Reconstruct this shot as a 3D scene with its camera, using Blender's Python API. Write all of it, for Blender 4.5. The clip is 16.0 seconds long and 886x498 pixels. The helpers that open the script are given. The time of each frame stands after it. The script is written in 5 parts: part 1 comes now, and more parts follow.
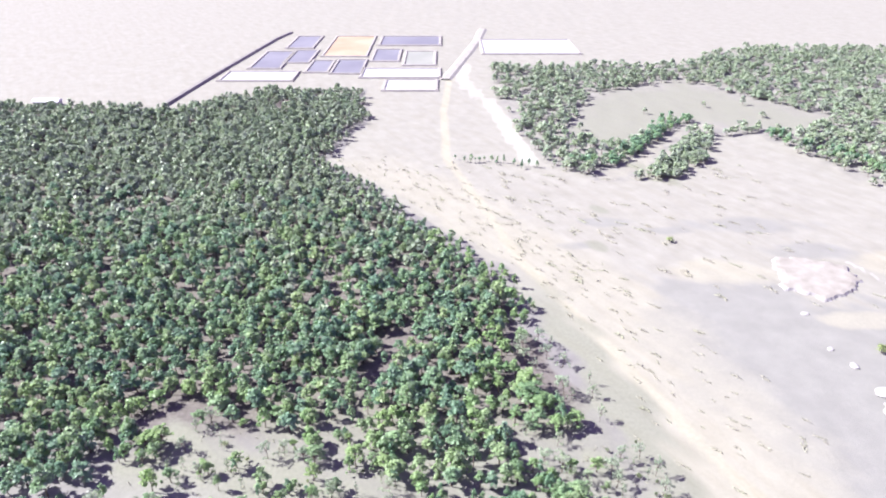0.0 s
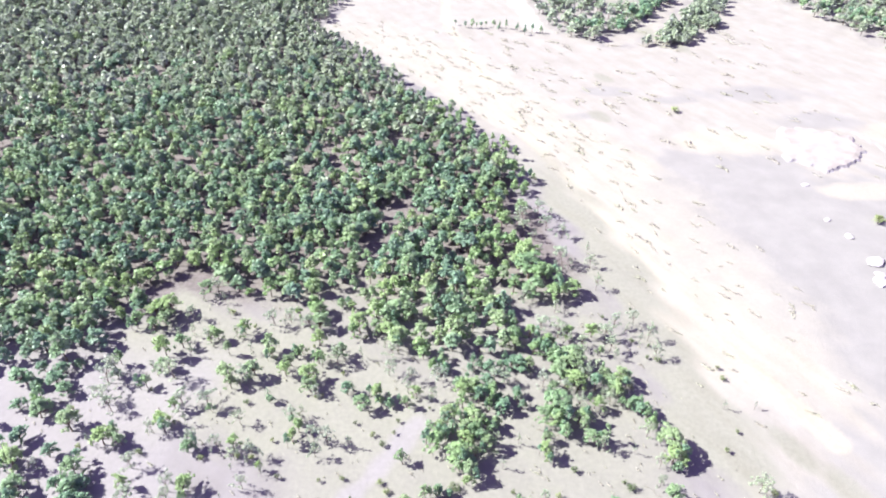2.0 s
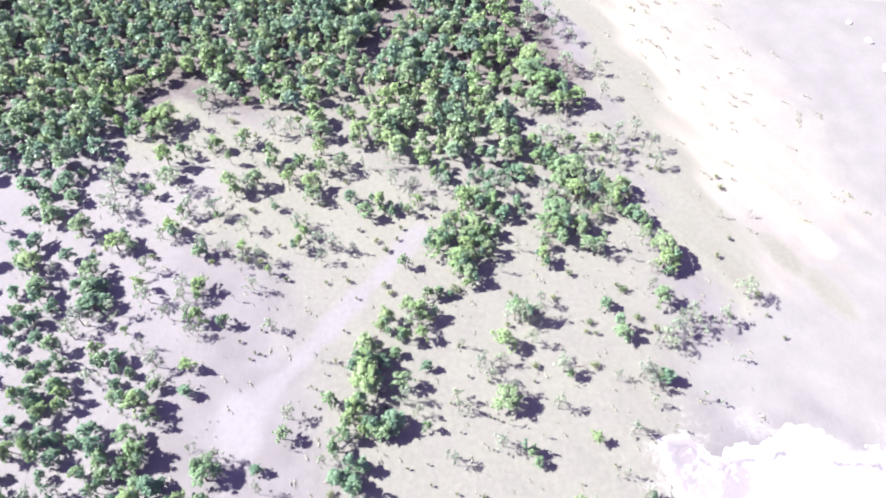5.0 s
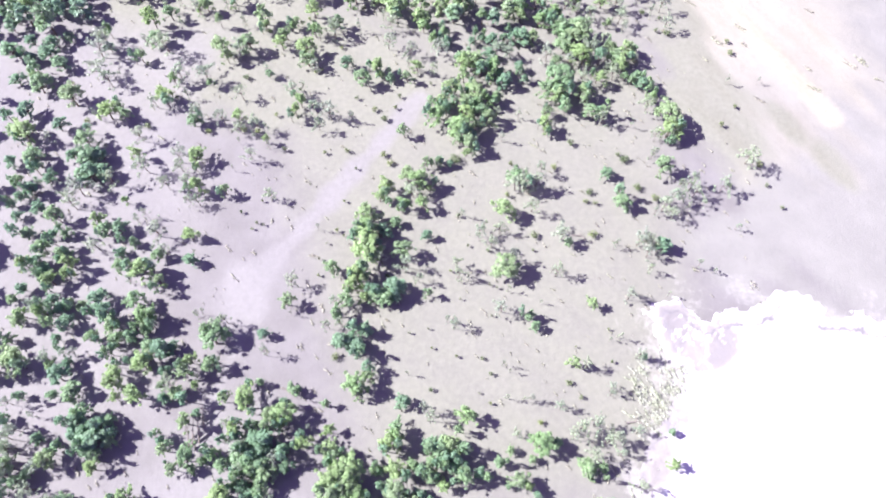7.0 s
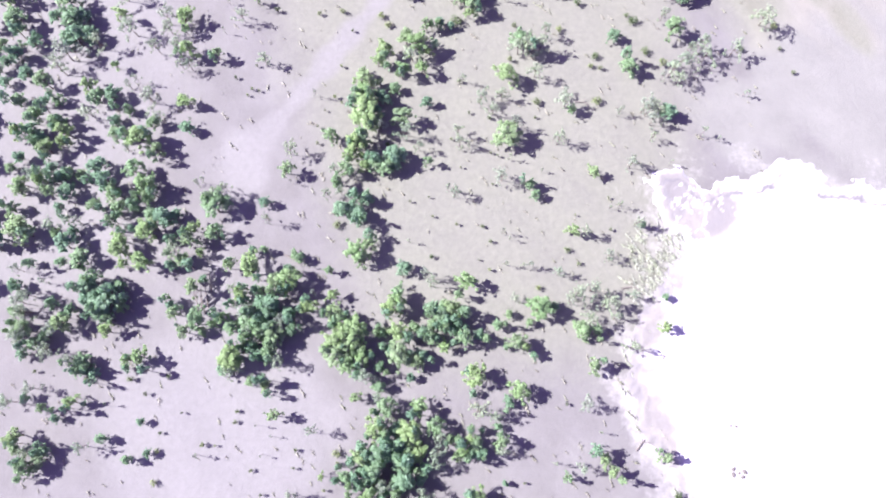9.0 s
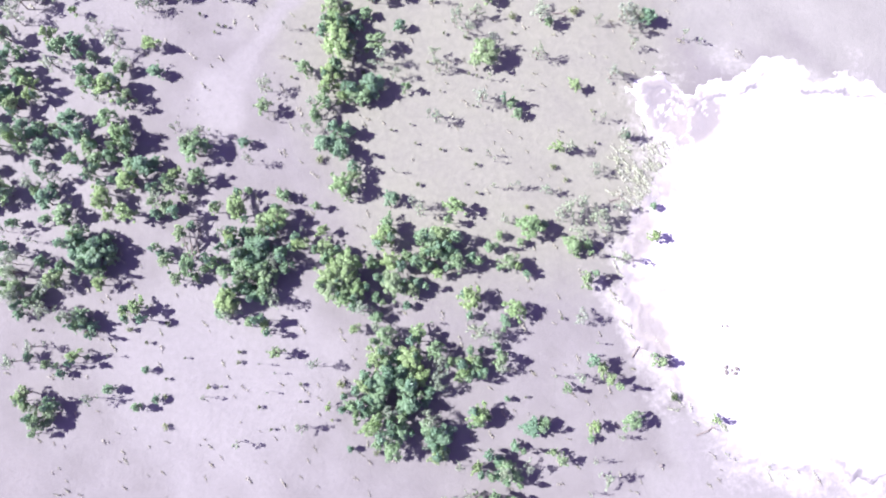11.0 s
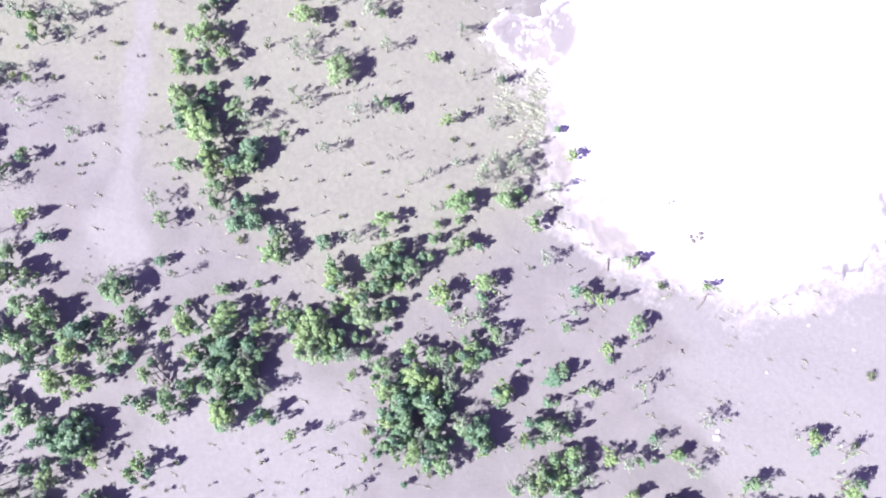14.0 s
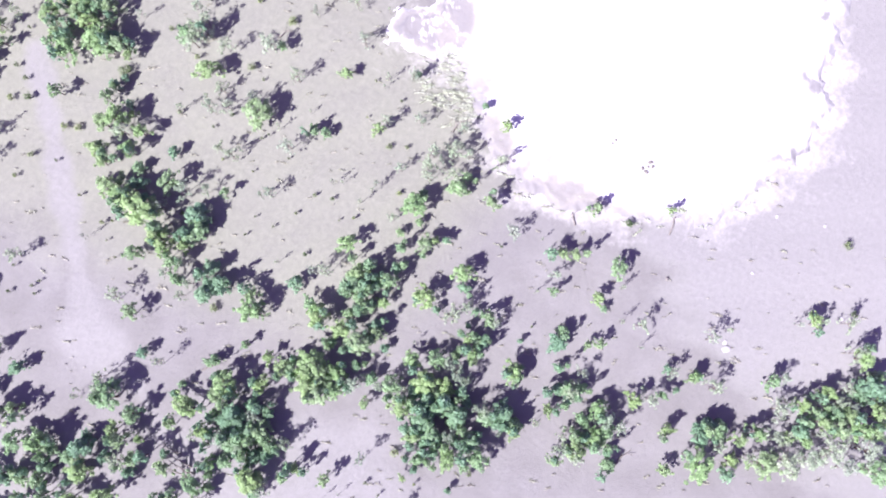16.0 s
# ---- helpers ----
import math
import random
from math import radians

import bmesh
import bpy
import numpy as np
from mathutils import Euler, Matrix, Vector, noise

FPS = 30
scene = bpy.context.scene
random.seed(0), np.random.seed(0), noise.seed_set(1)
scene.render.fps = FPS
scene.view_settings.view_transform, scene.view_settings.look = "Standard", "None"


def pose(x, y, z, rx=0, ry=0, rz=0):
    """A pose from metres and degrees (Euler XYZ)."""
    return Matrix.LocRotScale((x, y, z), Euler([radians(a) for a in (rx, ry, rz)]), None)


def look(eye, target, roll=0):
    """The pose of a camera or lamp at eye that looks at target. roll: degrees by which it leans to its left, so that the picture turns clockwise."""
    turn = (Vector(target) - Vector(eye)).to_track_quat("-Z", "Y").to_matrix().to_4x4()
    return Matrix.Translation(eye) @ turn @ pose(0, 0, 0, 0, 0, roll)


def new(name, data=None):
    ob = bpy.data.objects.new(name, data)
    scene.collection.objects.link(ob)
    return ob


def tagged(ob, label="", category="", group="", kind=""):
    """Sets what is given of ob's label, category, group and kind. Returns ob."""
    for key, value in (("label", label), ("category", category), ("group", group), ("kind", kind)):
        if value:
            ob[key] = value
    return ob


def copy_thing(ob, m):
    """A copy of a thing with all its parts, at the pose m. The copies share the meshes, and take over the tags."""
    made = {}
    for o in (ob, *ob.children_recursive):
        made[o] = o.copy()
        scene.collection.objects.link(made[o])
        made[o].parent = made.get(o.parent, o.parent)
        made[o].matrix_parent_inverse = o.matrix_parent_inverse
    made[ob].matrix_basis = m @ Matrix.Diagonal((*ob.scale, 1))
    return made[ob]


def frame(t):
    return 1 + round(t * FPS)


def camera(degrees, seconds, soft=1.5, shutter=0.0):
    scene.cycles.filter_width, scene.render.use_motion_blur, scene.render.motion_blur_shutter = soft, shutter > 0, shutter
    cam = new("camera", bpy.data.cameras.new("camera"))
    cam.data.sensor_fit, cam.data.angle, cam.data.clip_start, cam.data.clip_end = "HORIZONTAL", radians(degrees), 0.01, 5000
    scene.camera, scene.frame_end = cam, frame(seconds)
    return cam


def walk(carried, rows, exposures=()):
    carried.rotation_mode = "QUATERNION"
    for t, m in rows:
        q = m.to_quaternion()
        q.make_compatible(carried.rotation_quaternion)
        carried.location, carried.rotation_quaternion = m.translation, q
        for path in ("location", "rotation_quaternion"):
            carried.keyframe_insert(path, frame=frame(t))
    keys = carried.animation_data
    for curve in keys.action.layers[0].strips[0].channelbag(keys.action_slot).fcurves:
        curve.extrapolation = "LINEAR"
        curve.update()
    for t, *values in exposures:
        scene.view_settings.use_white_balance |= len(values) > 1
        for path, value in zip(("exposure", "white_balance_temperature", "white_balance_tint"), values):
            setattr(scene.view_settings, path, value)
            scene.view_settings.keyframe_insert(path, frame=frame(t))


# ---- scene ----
cam = camera(65.67, 16.0, soft=2.0)
PATH = [
    (0.0, pose(0, 0, 120, 62.81, -0.00, -0.00)),
    (0.5, pose(0, 0, 120, 60.20, 0.04, -0.03)),
    (1.0, pose(0, 0, 120, 57.35, 0.06, -0.04)),
    (1.5, pose(0, 0, 120, 54.91, 0.07, -0.02)),
    (2.0, pose(0, 0, 120, 52.16, 0.13, -0.05)),
    (2.5, pose(0, 0, 120, 49.73, 0.12, -0.04)),
    (3.0, pose(0, 0, 120, 46.93, 0.16, -0.05)),
    (3.5, pose(0, 0, 120, 44.47, 0.17, -0.03)),
    (4.0, pose(0, 0, 120, 41.62, 0.22, -0.05)),
    (4.2, pose(0, 0, 120, 40.54, 0.23, -0.03)),
    (6.3, pose(0, 0, 120, 29.49, 0.19, 0.02)),
    (6.5, pose(0, 0, 120, 28.40, 0.22, -0.04)),
    (7.0, pose(0, 0, 120, 25.54, 0.21, -0.01)),
    (7.5, pose(0, 0, 120, 22.99, 0.22, 0.00)),
    (8.0, pose(0, 0, 120, 20.01, 0.23, 0.01)),
    (8.5, pose(0, 0, 120, 17.46, 0.26, -0.05)),
    (9.0, pose(0, 0, 120, 14.60, 0.26, -0.03)),
    (9.5, pose(0, 0, 120, 12.21, 0.28, -0.00)),
    (9.7, pose(0, 0, 120, 11.19, 0.29, -0.05)),
    (10.1, pose(0, 0, 120, 9.44, 0.28, -0.10)),
    (10.5, pose(0, 0, 120, 8.54, 0.27, -1.10)),
    (11.0, pose(0, 0, 120, 8.44, 0.25, -4.70)),
    (11.8, pose(0, 0, 120, 8.45, 0.08, -11.91)),
    (12.0, pose(0, 0, 120, 8.46, 0.10, -14.15)),
    (12.5, pose(0, 0, 120, 8.49, 0.06, -18.30)),
    (13.0, pose(0, 0, 120, 8.50, 0.06, -22.94)),
    (13.5, pose(0, 0, 120, 8.50, 0.03, -27.49)),
    (14.0, pose(0, 0, 120, 8.51, 0.02, -32.63)),
    (14.5, pose(0, 0, 120, 8.50, 0.03, -36.98)),
    (15.0, pose(0, 0, 120, 8.52, 0.04, -41.99)),
    (15.5, pose(0, 0, 120, 8.51, 0.09, -46.36)),
    (16.0, pose(0, 0, 120, 8.51, 0.13, -50.44)),
]
walk(cam, PATH, exposures=[(0.0, 1.56, 6060, 16.5), (1.5, 1.68, 6100, 17), (3.0, 1.76, 6100, 18), (4.2, 1.76, 6080, 19), (6.5, 1.70, 5990, 22.5), (9.0, 1.60, 5930, 24.5), (12.0, 1.54, 5905, 25), (16.0, 1.54, 5900, 25)])

# ---- daylight: mid-morning sun, sky light tinted violet ----
SUN_AZ, SUN_EL = radians(-10.0), radians(40.0)      # the way the shadows fall, and the sun's height
world = bpy.data.worlds.new("sky")
scene.world = world
world.use_nodes = True
wn = world.node_tree.nodes
sky = wn.new("ShaderNodeTexSky")
sky.sky_type, sky.sun_disc = "NISHITA", False
sky.sun_elevation, sky.sun_rotation = SUN_EL, radians(281.0)
sky.dust_density, sky.air_density, sky.ozone_density = 0.2, 0.7, 3.0
wn["Background"].inputs["Strength"].default_value = 0.072
tint = wn.new("ShaderNodeMix")                        # violet multiply added to the sky, so its fill light turns shadows violet
tint.data_type, tint.blend_type = "RGBA", "MULTIPLY"
tint.inputs["Factor"].default_value = 1.0
tint.inputs["B"].default_value = (1.86, 0.86, 1.18, 1.0)
world.node_tree.links.new(sky.outputs["Color"], tint.inputs["A"])
world.node_tree.links.new(tint.outputs["Result"], wn["Background"].inputs["Color"])
sun_data = bpy.data.lights.new("sun", "SUN")
sun_data.energy, sun_data.angle, sun_data.color = 5.0, radians(0.6), (0.98, 0.965, 0.875)
sun = new("sun", sun_data)
to_sun = Vector((-math.cos(SUN_AZ) * math.cos(SUN_EL), -math.sin(SUN_AZ) * math.cos(SUN_EL), math.sin(SUN_EL)))
sun.matrix_world = look((0, 0, 300), Vector((0, 0, 300)) - to_sun)


# ---- materials ----
class Mat:
    """A small helper round a node material with a Principled shader."""

    def __init__(self, name, rough=0.85):
        self.m = bpy.data.materials.new(name)
        self.m.use_nodes = True
        self.t = self.m.node_tree
        self.p = self.t.nodes["Principled BSDF"]
        self.p.inputs["Roughness"].default_value = rough
        self.p.inputs["Specular IOR Level"].default_value = 0.25

    def n(self, kind, **sockets):
        node = self.t.nodes.new(kind)
        for key, value in sockets.items():
            self.put(node.inputs[key.replace("_", " ")], value)
        return node

    def put(self, socket, value):
        if isinstance(value, bpy.types.NodeSocket):
            self.t.links.new(value, socket)
        else:
            socket.default_value = value

    def noise(self, scale, detail=4.0, rough=0.55, vec=None):
        node = self.n("ShaderNodeTexNoise", Scale=scale, Detail=detail, Roughness=rough)
        self.put(node.inputs["Vector"], vec if vec is not None else self.coord())
        return node.outputs["Fac"]

    def coord(self):
        return self.n("ShaderNodeNewGeometry").outputs["Position"]

    def math(self, op, a, b=0.0, clamp=False):
        node = self.n("ShaderNodeMath")
        node.operation, node.use_clamp = op, clamp
        self.put(node.inputs[0], a)
        self.put(node.inputs[1], b)
        return node.outputs[0]

    def ramp(self, fac, stops):
        node = self.n("ShaderNodeValToRGB", Fac=fac)
        e = node.color_ramp.elements
        while len(e) < len(stops):
            e.new(0.5)
        for el, (pos, col) in zip(e, stops):
            el.position, el.color = pos, (*col, 1)
        return node.outputs["Color"]

    def mix(self, fac, a, b, mode="MIX"):
        node = self.n("ShaderNodeMix")
        node.data_type, node.blend_type = "RGBA", mode
        for i, v in ((0, fac), (6, a), (7, b)):
            if not isinstance(v, bpy.types.NodeSocket) and i:
                v = (*v, 1)
            self.put(node.inputs[i], v)
        return node.outputs[2]

    def bump(self, height, strength=0.4, dist=0.1):
        node = self.n("ShaderNodeBump", Height=height, Strength=strength, Distance=dist)
        self.put(self.p.inputs["Normal"], node.outputs["Normal"])

    def colour(self, c):
        self.put(self.p.inputs["Base Color"], c)
        return self.m


def leaf_material(name, stops, translucent=0.2):
    """Leaves: hue by tree, value by leaf and by patch, some light let through."""
    m = Mat(name, 0.45)
    m.p.inputs["Specular IOR Level"].default_value = 0.3
    rnd = m.n("ShaderNodeObjectInfo").outputs["Random"]
    tint = m.n("ShaderNodeAttribute")
    tint.attribute_name = "tint"
    hue = m.math("FRACT", m.math("ADD", rnd, tint.outputs["Fac"]))
    base = m.ramp(hue, stops)
    leaf = m.n("ShaderNodeNewGeometry").outputs["Random Per Island"]
    val = m.math("ADD", m.math("MULTIPLY", leaf, 0.32), m.math("ADD", m.math("MULTIPLY", m.noise(0.9, 2.0), 1.0), 0.62))
    grey = m.n("ShaderNodeCombineColor", Red=val, Green=val, Blue=val).outputs[0]
    col = m.mix(1.0, base, grey, "MULTIPLY")
    m.colour(col)
    thin = m.n("ShaderNodeBsdfTranslucent", Color=col)
    mix = m.n("ShaderNodeMixShader", Fac=translucent)
    m.t.links.new(m.p.outputs[0], mix.inputs[1])
    m.t.links.new(thin.outputs[0], mix.inputs[2])
    m.t.links.new(mix.outputs[0], m.t.nodes["Material Output"].inputs["Surface"])
    return m.m


LEAF_BROAD = leaf_material("leaf_green", [(0.0, (0.157, 0.264, 0.168)), (0.4, (0.182, 0.294, 0.178)), (0.75, (0.221, 0.319, 0.164)), (1.0, (0.166, 0.276, 0.180))], 0.38)
LEAF_LIGHT = leaf_material("leaf_yellow_green", [(0.0, (0.205, 0.317, 0.149)), (0.35, (0.244, 0.344, 0.149)), (0.7, (0.230, 0.315, 0.173)), (1.0, (0.194, 0.303, 0.159))], 0.38)
# the thin trees' own colour; on the distant forest it stands in for haze
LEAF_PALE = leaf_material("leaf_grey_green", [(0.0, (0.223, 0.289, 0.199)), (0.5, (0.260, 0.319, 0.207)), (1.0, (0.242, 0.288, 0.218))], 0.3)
LEAF_SHRUB = leaf_material("leaf_shrub", [(0.0, (0.070, 0.110, 0.045)), (0.5, (0.130, 0.165, 0.080)), (1.0, (0.190, 0.240, 0.090))])
LEAF_FRINGE = leaf_material("leaf_fringe", [(0.0, (0.29, 0.325, 0.225)), (0.5, (0.335, 0.36, 0.265)), (1.0, (0.32, 0.335, 0.275))])
LEAF_STRAW = leaf_material("leaf_straw", [(0.0, (0.235, 0.230, 0.175)), (0.5, (0.285, 0.278, 0.222)), (1.0, (0.245, 0.258, 0.180))])

bark = Mat("bark", 0.9)
bark_n = bark.noise(6.0, 5.0)
bark.bump(bark_n, 0.6, 0.05)
BARK = bark.colour(bark.ramp(bark_n, [(0.3, (0.075, 0.055, 0.045)), (0.7, (0.19, 0.155, 0.125))]))
dead = Mat("dead_wood", 0.9)
DEAD = dead.colour(dead.ramp(dead.noise(5.0), [(0.3, (0.15, 0.13, 0.115)), (0.7, (0.29, 0.26, 0.23))]))

# ground: soil, sand, grey plain, tracks and leaf litter told apart by the cover masks of the sheet
g = Mat("savanna_ground", 0.95)
cover = g.n("ShaderNodeAttribute")
cover.attribute_name = "cover"
sep = g.n("ShaderNodeSeparateColor", Color=cover.outputs["Color"])
litter_at = g.n("ShaderNodeAttribute")
litter_at.attribute_name = "litter"
grass_at = g.n("ShaderNodeAttribute")
grass_at.attribute_name = "grass"
big, mid, fine, grit = g.noise(0.02, 3.0), g.noise(0.13, 5.0, 0.6), g.noise(0.9, 5.0, 0.62), g.noise(7.0, 3.0, 0.6)


def ragged(mask, amount=0.9, sharp=2.5):
    """A mask whose border is broken up by the ground's own unevenness."""
    k = g.math("ADD", g.math("MULTIPLY", mid, 0.6), g.math("MULTIPLY", fine, 0.4))
    k = g.math("MULTIPLY", g.math("SUBTRACT", k, 0.5), amount)
    return g.math("ADD", g.math("MULTIPLY", g.math("ADD", g.math("SUBTRACT", mask, 0.5), k), sharp), 0.5, True)


soil = g.ramp(mid, [(0.3, (0.178, 0.170, 0.162)), (0.5, (0.198, 0.190, 0.182)), (0.72, (0.224, 0.216, 0.208))])
sand = g.ramp(mid, [(0.25, (0.244, 0.237, 0.204)), (0.5, (0.270, 0.263, 0.226)), (0.75, (0.296, 0.289, 0.252))])
plain = g.ramp(mid, [(0.3, (0.212, 0.210, 0.190)), (0.7, (0.250, 0.248, 0.224))])
trail = g.ramp(fine, [(0.3, (0.226, 0.219, 0.210)), (0.7, (0.252, 0.244, 0.235))])
litter = g.ramp(fine, [(0.3, (0.112, 0.100, 0.088)), (0.7, (0.180, 0.164, 0.152))])
col = g.mix(ragged(litter_at.outputs["Fac"]), soil, litter)
col = g.mix(ragged(sep.outputs[0], 0.7), col, sand)
col = g.mix(ragged(sep.outputs[1], 0.8, 1.5), col, plain)
road_at = g.n("ShaderNodeAttribute")
road_at.attribute_name = "road"
yellow_sand = g.ramp(fine, [(0.3, (0.305, 0.292, 0.226)), (0.7, (0.340, 0.326, 0.258))])
col = g.mix(ragged(road_at.outputs["Fac"], 0.5, 1.5), col, yellow_sand)
dry_grass = g.ramp(fine, [(0.3, (0.200, 0.204, 0.160)), (0.7, (0.240, 0.242, 0.196))])
col = g.mix(ragged(grass_at.outputs["Fac"], 0.9, 1.6), col, dry_grass)
col = g.mix(ragged(sep.outputs[2], 0.6, 1.3), col, trail)
bleach_at = g.n("ShaderNodeAttribute")
bleach_at.attribute_name = "bleach"
cream = g.ramp(fine, [(0.3, (0.300, 0.288, 0.270)), (0.7, (0.430, 0.418, 0.400))])
col = g.mix(ragged(bleach_at.outputs["Fac"], 1.6, 2.0), col, cream)
speck = g.math("GREATER_THAN", g.noise(3.1, 2.0), 0.69)
col = g.mix(g.math("MULTIPLY", speck, 0.35), col, (0.17, 0.155, 0.13))
turned_v = g.n("ShaderNodeMapping", Vector=g.coord(), Rotation=(0, 0, radians(61)))
streak_v = g.n("ShaderNodeMapping", Vector=turned_v.outputs[0], Scale=(0.045, 0.22, 1))
streak = g.noise(1.0, 4.0, 0.65, streak_v.outputs[0])
dim = g.ramp(streak, [(0.36, (0.94, 0.93, 0.91)), (0.55, (1.0, 1.0, 1.0)), (0.75, (1.04, 1.04, 1.04))])
col = g.mix(g.math("MULTIPLY", sep.outputs[0], g.math("SUBTRACT", 1.0, sep.outputs[1], True)), col, g.mix(1.0, col, dim, "MULTIPLY"))
g.bump(g.math("ADD", g.math("MULTIPLY", fine, 0.7), g.math("MULTIPLY", grit, 0.3)), 0.5, 0.25)
GROUND = g.colour(col)

pan = Mat("white_sand", 0.9)
pan_n = pan.noise(0.16, 5.0, 0.6)
pan.bump(pan.noise(0.7, 5.0), 0.35, 0.3)
pan_white = pan.ramp(pan_n, [(0.3, (0.493, 0.480, 0.468)), (0.6, (0.544, 0.535, 0.527))])
damp_at, cream_at = pan.n("ShaderNodeAttribute"), pan.n("ShaderNodeAttribute")
damp_at.attribute_name, cream_at.attribute_name = "damp", "cream"
pan_fine = pan.noise(0.9, 5.0, 0.6)
stain = pan.math("MULTIPLY", cream_at.outputs["Fac"], pan.math("ADD", pan_fine, 0.45), True)
pan_mix = pan.mix(stain, pan_white, pan.ramp(pan_fine, [(0.3, (0.258, 0.242, 0.218)), (0.7, (0.304, 0.286, 0.258))]))
PAN = pan.colour(pan.mix(damp_at.outputs["Fac"], pan_mix, pan.ramp(pan_fine, [(0.3, (0.188, 0.180, 0.184)), (0.7, (0.226, 0.216, 0.218))])))
crust = Mat("pan_crust", 0.9)
crust_n = crust.noise(0.5, 6.0, 0.65)
crust.bump(crust_n, 0.5, 0.3)
CRUST = crust.colour(crust.ramp(crust_n, [(0.36, (0.205, 0.197, 0.192)), (0.5, (0.27, 0.262, 0.255)), (0.62, (0.42, 0.41, 0.40))]))
rock = Mat("rock", 0.85)
ROCK = rock.colour(rock.ramp(rock.noise(2.0), [(0.3, (0.10, 0.09, 0.085)), (0.7, (0.24, 0.22, 0.20))]))
pale_rock = Mat("pale_rock", 0.85)
PALE_ROCK = pale_rock.colour(pale_rock.ramp(pale_rock.noise(2.0), [(0.3, (0.33, 0.32, 0.31)), (0.7, (0.45, 0.44, 0.43))]))


def pond_material(name, low, high, rough):
    m = Mat(name, rough)
    m.p.inputs["Specular IOR Level"].default_value = 0.5
    m.bump(m.noise(0.5, 3.0), 0.05, 0.1)
    return m.colour(m.ramp(m.noise(0.03, 4.0), [(0.35, low), (0.65, high)]))


POND = {
    # slate water set lighter than its own tone: distance haze put into the colour
    "dark": pond_material("slate_water", (0.165, 0.165, 0.185), (0.21, 0.21, 0.23), 0.5),
    "orange": pond_material("orange_silt", (0.34, 0.24, 0.15), (0.42, 0.32, 0.22), 0.7),
    "green": pond_material("green_silt", (0.25, 0.26, 0.22), (0.32, 0.32, 0.28), 0.6),
    "pale": pond_material("pale_silt", (0.38, 0.38, 0.40), (0.46, 0.46, 0.48), 0.6),
}
berm_m = Mat("berm_earth", 0.95)
BERM = berm_m.colour(berm_m.ramp(berm_m.noise(0.2, 5.0), [(0.3, (0.272, 0.256, 0.232)), (0.7, (0.352, 0.336, 0.312))]))
dyke_m = Mat("dyke_earth", 0.95)
DYKE = dyke_m.colour(dyke_m.ramp(dyke_m.noise(0.2, 5.0), [(0.3, (0.18, 0.168, 0.165)), (0.7, (0.27, 0.25, 0.24))]))


# ---- plan ----
def interp(table, y):
    """x of a border at y, from (y, x) stations."""
    ys = [s[0] for s in table]
    return np.interp(y, ys, [s[1] for s in table])


# right-hand border of the forest, by distance ahead
EDGE = [(60, 62), (91, 52), (107, 48), (130, 46), (149, 42), (180, 34), (216, 20), (254, -7), (297, -34), (328, -62), (352, -56), (407, -46), (465, -56)]
FOREST_TOP = [(-480, 432), (-283, 432), (-194, 426), (-170, 419), (-118, 468), (-56, 468), (0, 460)]     # (x, y)
PLAIN = [(72, 210), (110, 212), (125, 192), (260, 200), (260, 40), (85, 38), (60, 47), (46, 58), (50, 66), (64, 72), (84, 80), (92, 100), (82, 126), (60, 166)]
FAR_WOOD = [(36, 546), (122, 560), (190, 560), (260, 622), (400, 622), (420, 330), (202, 292), (176, 372), (142, 368), (93, 303), (72, 303), (47, 326), (34, 446)]
MEADOW = [(68, 380), (100, 460), (171, 500), (240, 405), (200, 377), (141, 400), (94, 350)]
PAN_LINE = [(37.5, 44), (43.5, 46.5), (49, 42.5), (56.5, 43.5), (62.5, 46.8), (68.5, 47.2), (70, 43.2), (75, 42.9), (88, 39), (104, 33), (112, 10), (106, -8), (94, -18),
            (83, -21), (77, -25.5), (72.4, -27), (65, -26.6), (55.5, -23.3), (47, -19.4), (42.9, -14.8), (39.2, -10), (38.4, -5), (33.6, 1), (32.8, 8), (33.5, 13), (36.6, 20), (39.5, 26), (44, 31), (41, 38)]
SAND_ROAD = [(22.7, 613), (5, 510), (0.4, 420), (1.7, 336), (16.4, 278), (28.5, 225), (42.8, 186), (56.6, 149), (67, 119), (82, 88)]
SIDE_ROAD = [(126, 563), (60, 572), (30.8, 574), (20, 558), (13.3, 505), (22, 466), (31.8, 437), (39.5, 367), (45, 330)]
STREAM = [(78, 310), (95.7, 323), (106.5, 341), (118, 362), (130, 378), (145.5, 391), (165, 384)]
STREAM_BANK = [(67, 328), (77.7, 323), (87.6, 330), (102, 347), (115.3, 369), (131, 390), (147.4, 402)]
WOOD_EDGE = [(181, 376), (191.5, 349.5), (205.7, 336), (214.5, 312)]
COPSE = [(91, 306), (109, 304.6), (137, 334.5), (153.4, 381), (131, 361), (107.5, 325)]
GLADE = [(-80, 121), (-69, 138), (-49, 131), (-32, 122), (-12, 114), (0, 103), (-3, 85), (-16, 82), (-59, 88), (-75, 97)]
OPEN_GLADE = [(-80.4, 133.7), (-65.9, 142.8), (-50.1, 139.3), (-38.6, 132.5), (-27.3, 135.8), (-12.5, 133.5), (-10.8, 111), (-73.3, 111.2)]
OPEN_EDGE = [(19.8, 180.4), (17.7, 144.9), (14.8, 110.9), (68.1, 110.7), (54.3, 180.2)]
TRAIL = [(-46.5, -25), (-45.6, -11), (-44.7, 2), (-43.3, 11), (-39.8, 30), (-36.5, 46), (-33.4, 54), (-25.6, 65), (-19.4, 74), (-12.7, 83), (-6, 93)]


